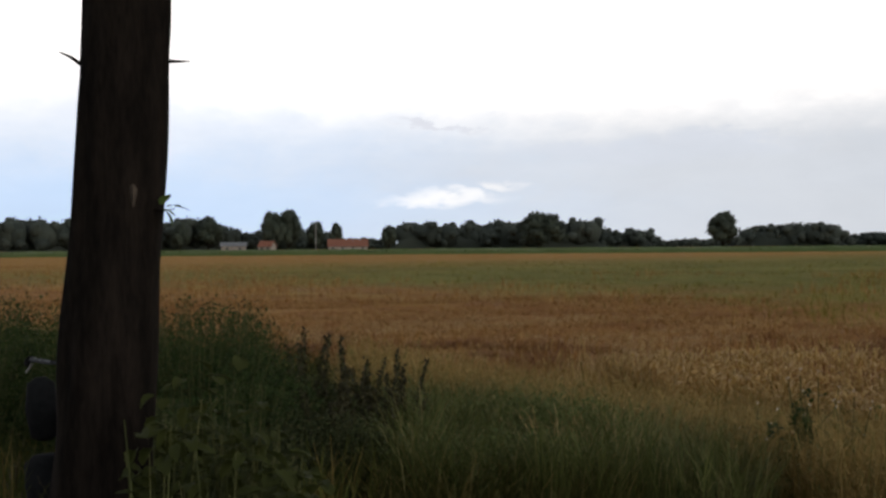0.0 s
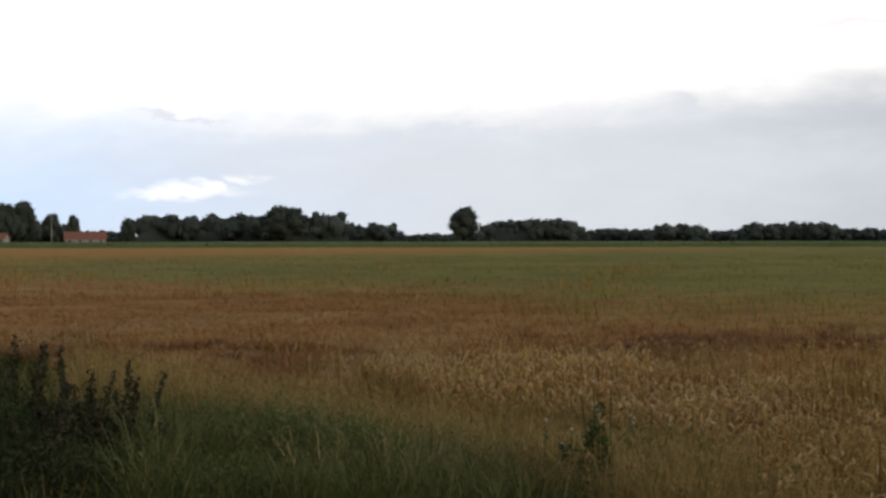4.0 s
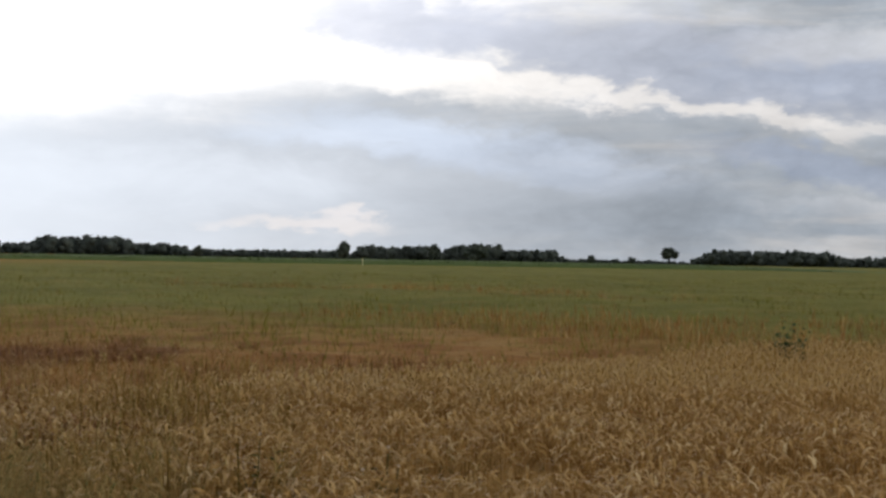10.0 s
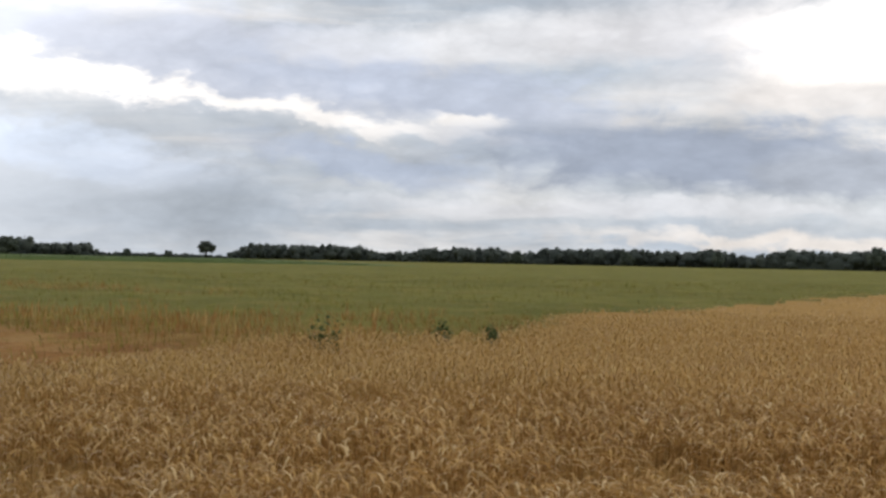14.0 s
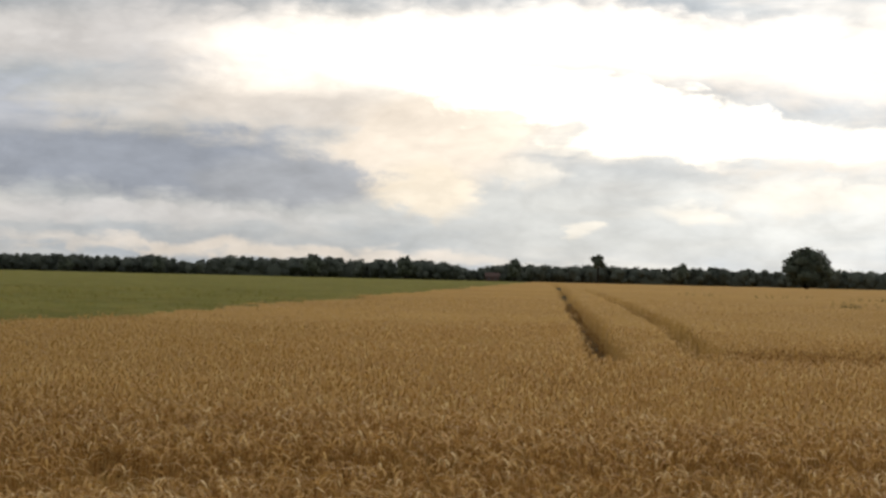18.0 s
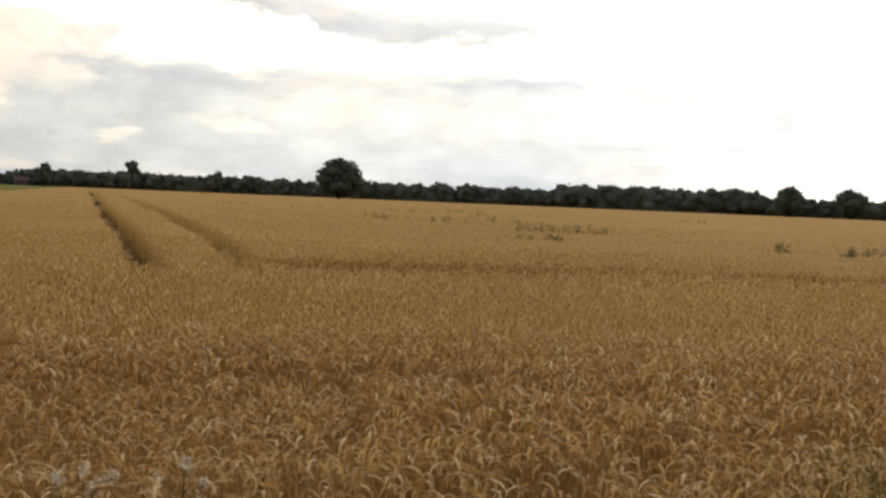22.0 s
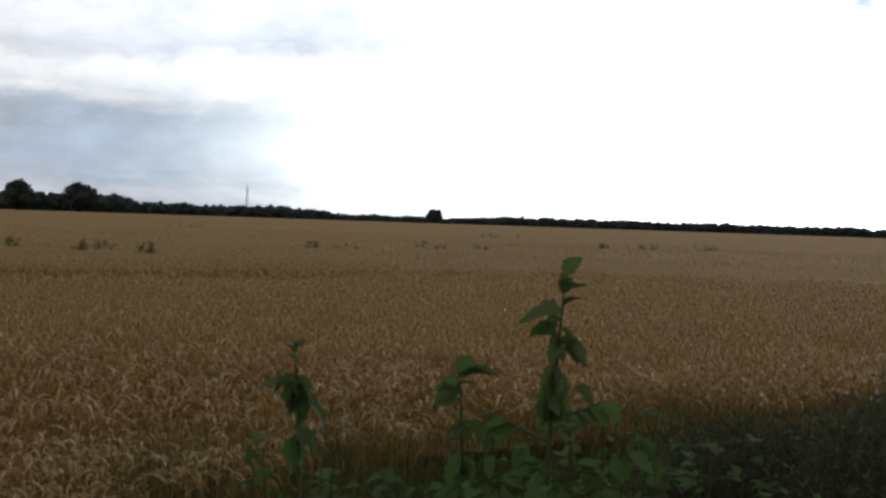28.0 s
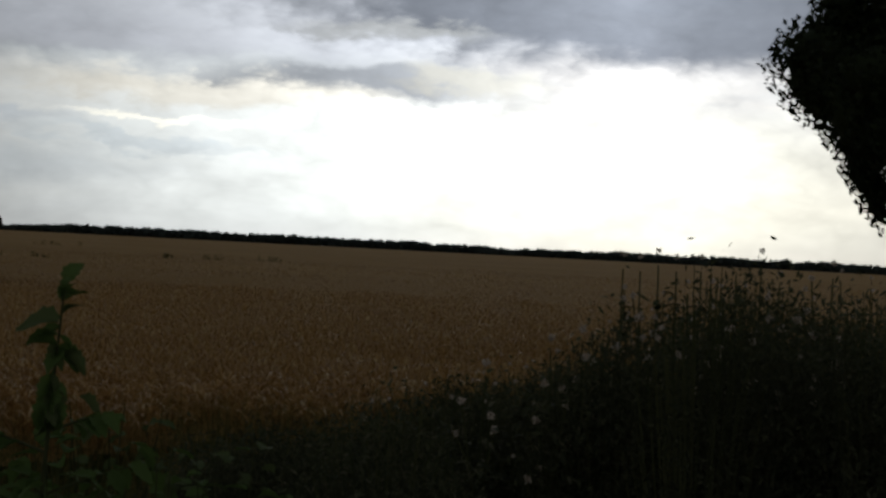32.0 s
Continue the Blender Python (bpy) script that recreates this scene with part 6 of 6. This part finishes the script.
for k, (x, y, w, top) in enumerate(((-10.8, 20.1, 0.34, 1.16), (-11.2, 25.1, 0.26, 0.95), (-9.6, 23.5, 0.12, 0.95))):
    weed_clump(x, y, w, top, 300 + k, CLUMP_GREEN)
for k, (x, y, w, top) in enumerate(((23.4, 41.6, 0.5, 1.0), (22.7, 44.5, 0.5, 0.96), (23.8, 45.3, 1.0, 0.98), (21.5, 46.5, 0.45, 0.97), (14.4, 51.6, 0.9, 0.92), (15.6, 52.0, 0.6, 0.9), (22.4, 67.5, 0.9, 0.95), (36.3, 51.2, 0.7, 0.92),
                                    (38.5, 52.0, 1.1, 0.92), (45.3, 54.9, 1.7, 0.98), (49.0, 55.5, 0.8, 0.9), (71.3, 61.0, 1.4, 1.05), (66.5, 61.0, 1.2, 0.98), (64.0, 62.0, 0.9, 0.95))):
    weed_clump(x, y, w, top + 0.10, 320 + k, None, "dark weed clump standing in the ripe wheat")
for k, (x, y, w) in enumerate(((19.2, 67.8, 2.2), (20.4, 68.6, 2.6), (21.4, 68.2, 2.0), (20.0, 87.0, 2.4), (17.0, 92.0, 3.0), (25.0, 96.0, 3.4), (28.0, 140.0, 5.0), (21.7, 150.0, 7.0), (14.0, 155.0, 5.0), (36.0, 150.0, 5.0), (44.0, 152.0, 6.0), (60.0, 150.0, 5.0), (30.0, 118.0, 3.0), (72.0, 120.0, 4.0), (90.0, 100.0, 4.0))):
    weed_clump(x, y, w, 1.14, 340 + k, None, "wide patch of green weeds in the ripe wheat")


# ---- the bicycle leaning behind the tree ----
BLACK = plain_mat("black_rubber", (0.012, 0.012, 0.013), (0.022, 0.022, 0.023), 8.0, 0.95, 0.06)
PAINT = plain_mat("dark_frame_paint", (0.015, 0.016, 0.02), (0.04, 0.042, 0.05), 6.0, 0.35, 0.5)
CHROME = plain_mat("dull_chrome", (0.45, 0.45, 0.46), (0.62, 0.62, 0.62), 6.0, 0.3, 0.5, 1.0)


def ring(radius, thick, steps=40, sides=8):
    bm = bmesh.new()
    rings = []
    for i in range(steps):
        a = 2 * math.pi * i / steps
        c = Vector((math.cos(a), 0, math.sin(a)))
        rings.append([bm.verts.new(c * (radius + thick * math.cos(b)) + Vector((0, thick * math.sin(b), 0))) for b in (2 * math.pi * k / sides for k in range(sides))])
    for i in range(steps):
        p, n = rings[i], rings[(i + 1) % steps]
        for k in range(sides):
            bm.faces.new((p[k], n[k], n[(k + 1) % sides], p[(k + 1) % sides]))
    return bm


def rod(name, points, radius, parent, material, label=""):
    bm = bmesh.new()
    tube(bm, points, [radius] * len(points), 8)
    return part(name, bm, parent, label, material)


bp = Vector((-7.4, 0.03, 0))
bike = tagged(new("bicycle"), "dark bicycle with black bags leaning behind the tree", "bicycle")
bike.matrix_basis = pose(bp.x, bp.y, float(ground_z(bp.x, bp.y)) - 0.10, 5, 0, -12)
for x in (0.55, -0.52):
    wheel = part("wheel", ring(0.30, 0.012), bike, "", CHROME)
    wheel.location = (x, 0, 0.345)
    tyre = part("tyre", ring(0.325, 0.02), wheel, "", BLACK)
    bm = bmesh.new()
    tube(bm, [(0, -0.05, 0), (0, 0.05, 0)], [0.022, 0.022], 10)
    part("hub", bm, wheel, "", CHROME)
    for k in range(16):
        a = 2 * math.pi * k / 16
        rod("spoke", [(0.02 * math.cos(a), 0.02 * (-1) ** k, 0.02 * math.sin(a)), (0.295 * math.cos(a), 0, 0.295 * math.sin(a))], 0.0016, wheel, CHROME)
for pts in (((0.38, 0, 0.88), (-0.02, 0, 0.32)), ((0.36, 0, 0.94), (-0.14, 0, 0.72)), ((-0.02, 0, 0.32), (-0.2, 0, 0.90)), ((-0.02, 0, 0.32), (-0.52, 0.04, 0.345)), ((-0.16, 0, 0.74), (-0.52, -0.04, 0.345))):
    rod("frame_tube", pts, 0.017, bike, PAINT)
rod("fork", [(0.36, 0, 0.96), (0.42, 0.03, 0.66), (0.55, 0.05, 0.345)], 0.014, bike, PAINT)
rod("fork", [(0.36, 0, 0.96), (0.42, -0.03, 0.66), (0.55, -0.05, 0.345)], 0.014, bike, PAINT)
bar = rod("handlebar", [(0.18, 0.25, 1.11), (0.30, 0.21, 1.12), (0.38, 0.1, 1.10), (0.36, 0, 1.09), (0.38, -0.1, 1.10), (0.30, -0.21, 1.12), (0.18, -0.25, 1.11)], 0.013, bike, PAINT, "dark handlebar")
for s in (-1, 1):
    rod("grip", [(0.12, 0.27 * s, 1.095), (0.27, 0.225 * s, 1.118)], 0.024, bar, BLACK)
    rod("brake_lever", [(0.30, 0.21 * s, 1.10), (0.28, 0.24 * s, 1.065), (0.18, 0.27 * s, 1.05)], 0.007, bar, CHROME)
rod("stem", [(0.36, 0, 0.94), (0.36, 0, 1.06)], 0.014, bike, CHROME)
rod("seat_post", [(-0.19, 0, 0.86), (-0.22, 0, 0.99)], 0.013, bike, CHROME)
bm = bmesh.new()
tube(bm, [(-0.36, 0, 1.0), (-0.32, 0, 1.02), (-0.2, 0, 1.01), (-0.06, 0, 1.0), (-0.03, 0, 0.99)], [0.04, 0.075, 0.06, 0.028, 0.012], 14)
part("saddle", bm, bike, "", BLACK)
bm = bmesh.new()
tube(bm, [(0.44, 0, 0.84), (0.47, 0, 0.84), (0.50, 0, 0.84)], [0.03, 0.045, 0.05], 14)
part("headlamp", bm, bike, "round dark headlamp", PAINT)
for s in (-1, 1):
    rod("crank", [(-0.02, 0.06 * s, 0.32), (-0.02 + 0.1 * s, 0.07 * s, 0.32 - 0.13 * s)], 0.01, bike, CHROME)
    bm = bmesh.new()
    box(bm, -0.06 + 0.1 * s, 0.02 + 0.1 * s, min(0.08 * s, 0.17 * s), max(0.08 * s, 0.17 * s), 0.31 - 0.13 * s, 0.33 - 0.13 * s)
    part("pedal", bm, bike, "", BLACK)
bm = bmesh.new()
tube(bm, [(0.36, -0.17, 0.70), (0.36, -0.17, 0.72), (0.37, -0.17, 0.86), (0.38, -0.16, 1.0), (0.38, -0.16, 1.03)], [0.035, 0.07, 0.085, 0.07, 0.03], 12)
part("front_bag", bm, bike, "black bag hanging from the handlebar", BLACK, True)
bm = bmesh.new()
tube(bm, [(0.30, -0.19, 0.30), (0.30, -0.19, 0.33), (0.31, -0.19, 0.46), (0.31, -0.19, 0.58), (0.31, -0.19, 0.62)], [0.05, 0.10, 0.115, 0.11, 0.06], 12)
pannier = part("pannier", bm, bike, "black pannier hanging beside the wheel", BLACK, True)
rod("buckle", [(0.20, -0.22, 0.60), (0.19, -0.20, 0.52), (0.185, -0.20, 0.42)], 0.008, pannier, CHROME, "chrome buckle strip")
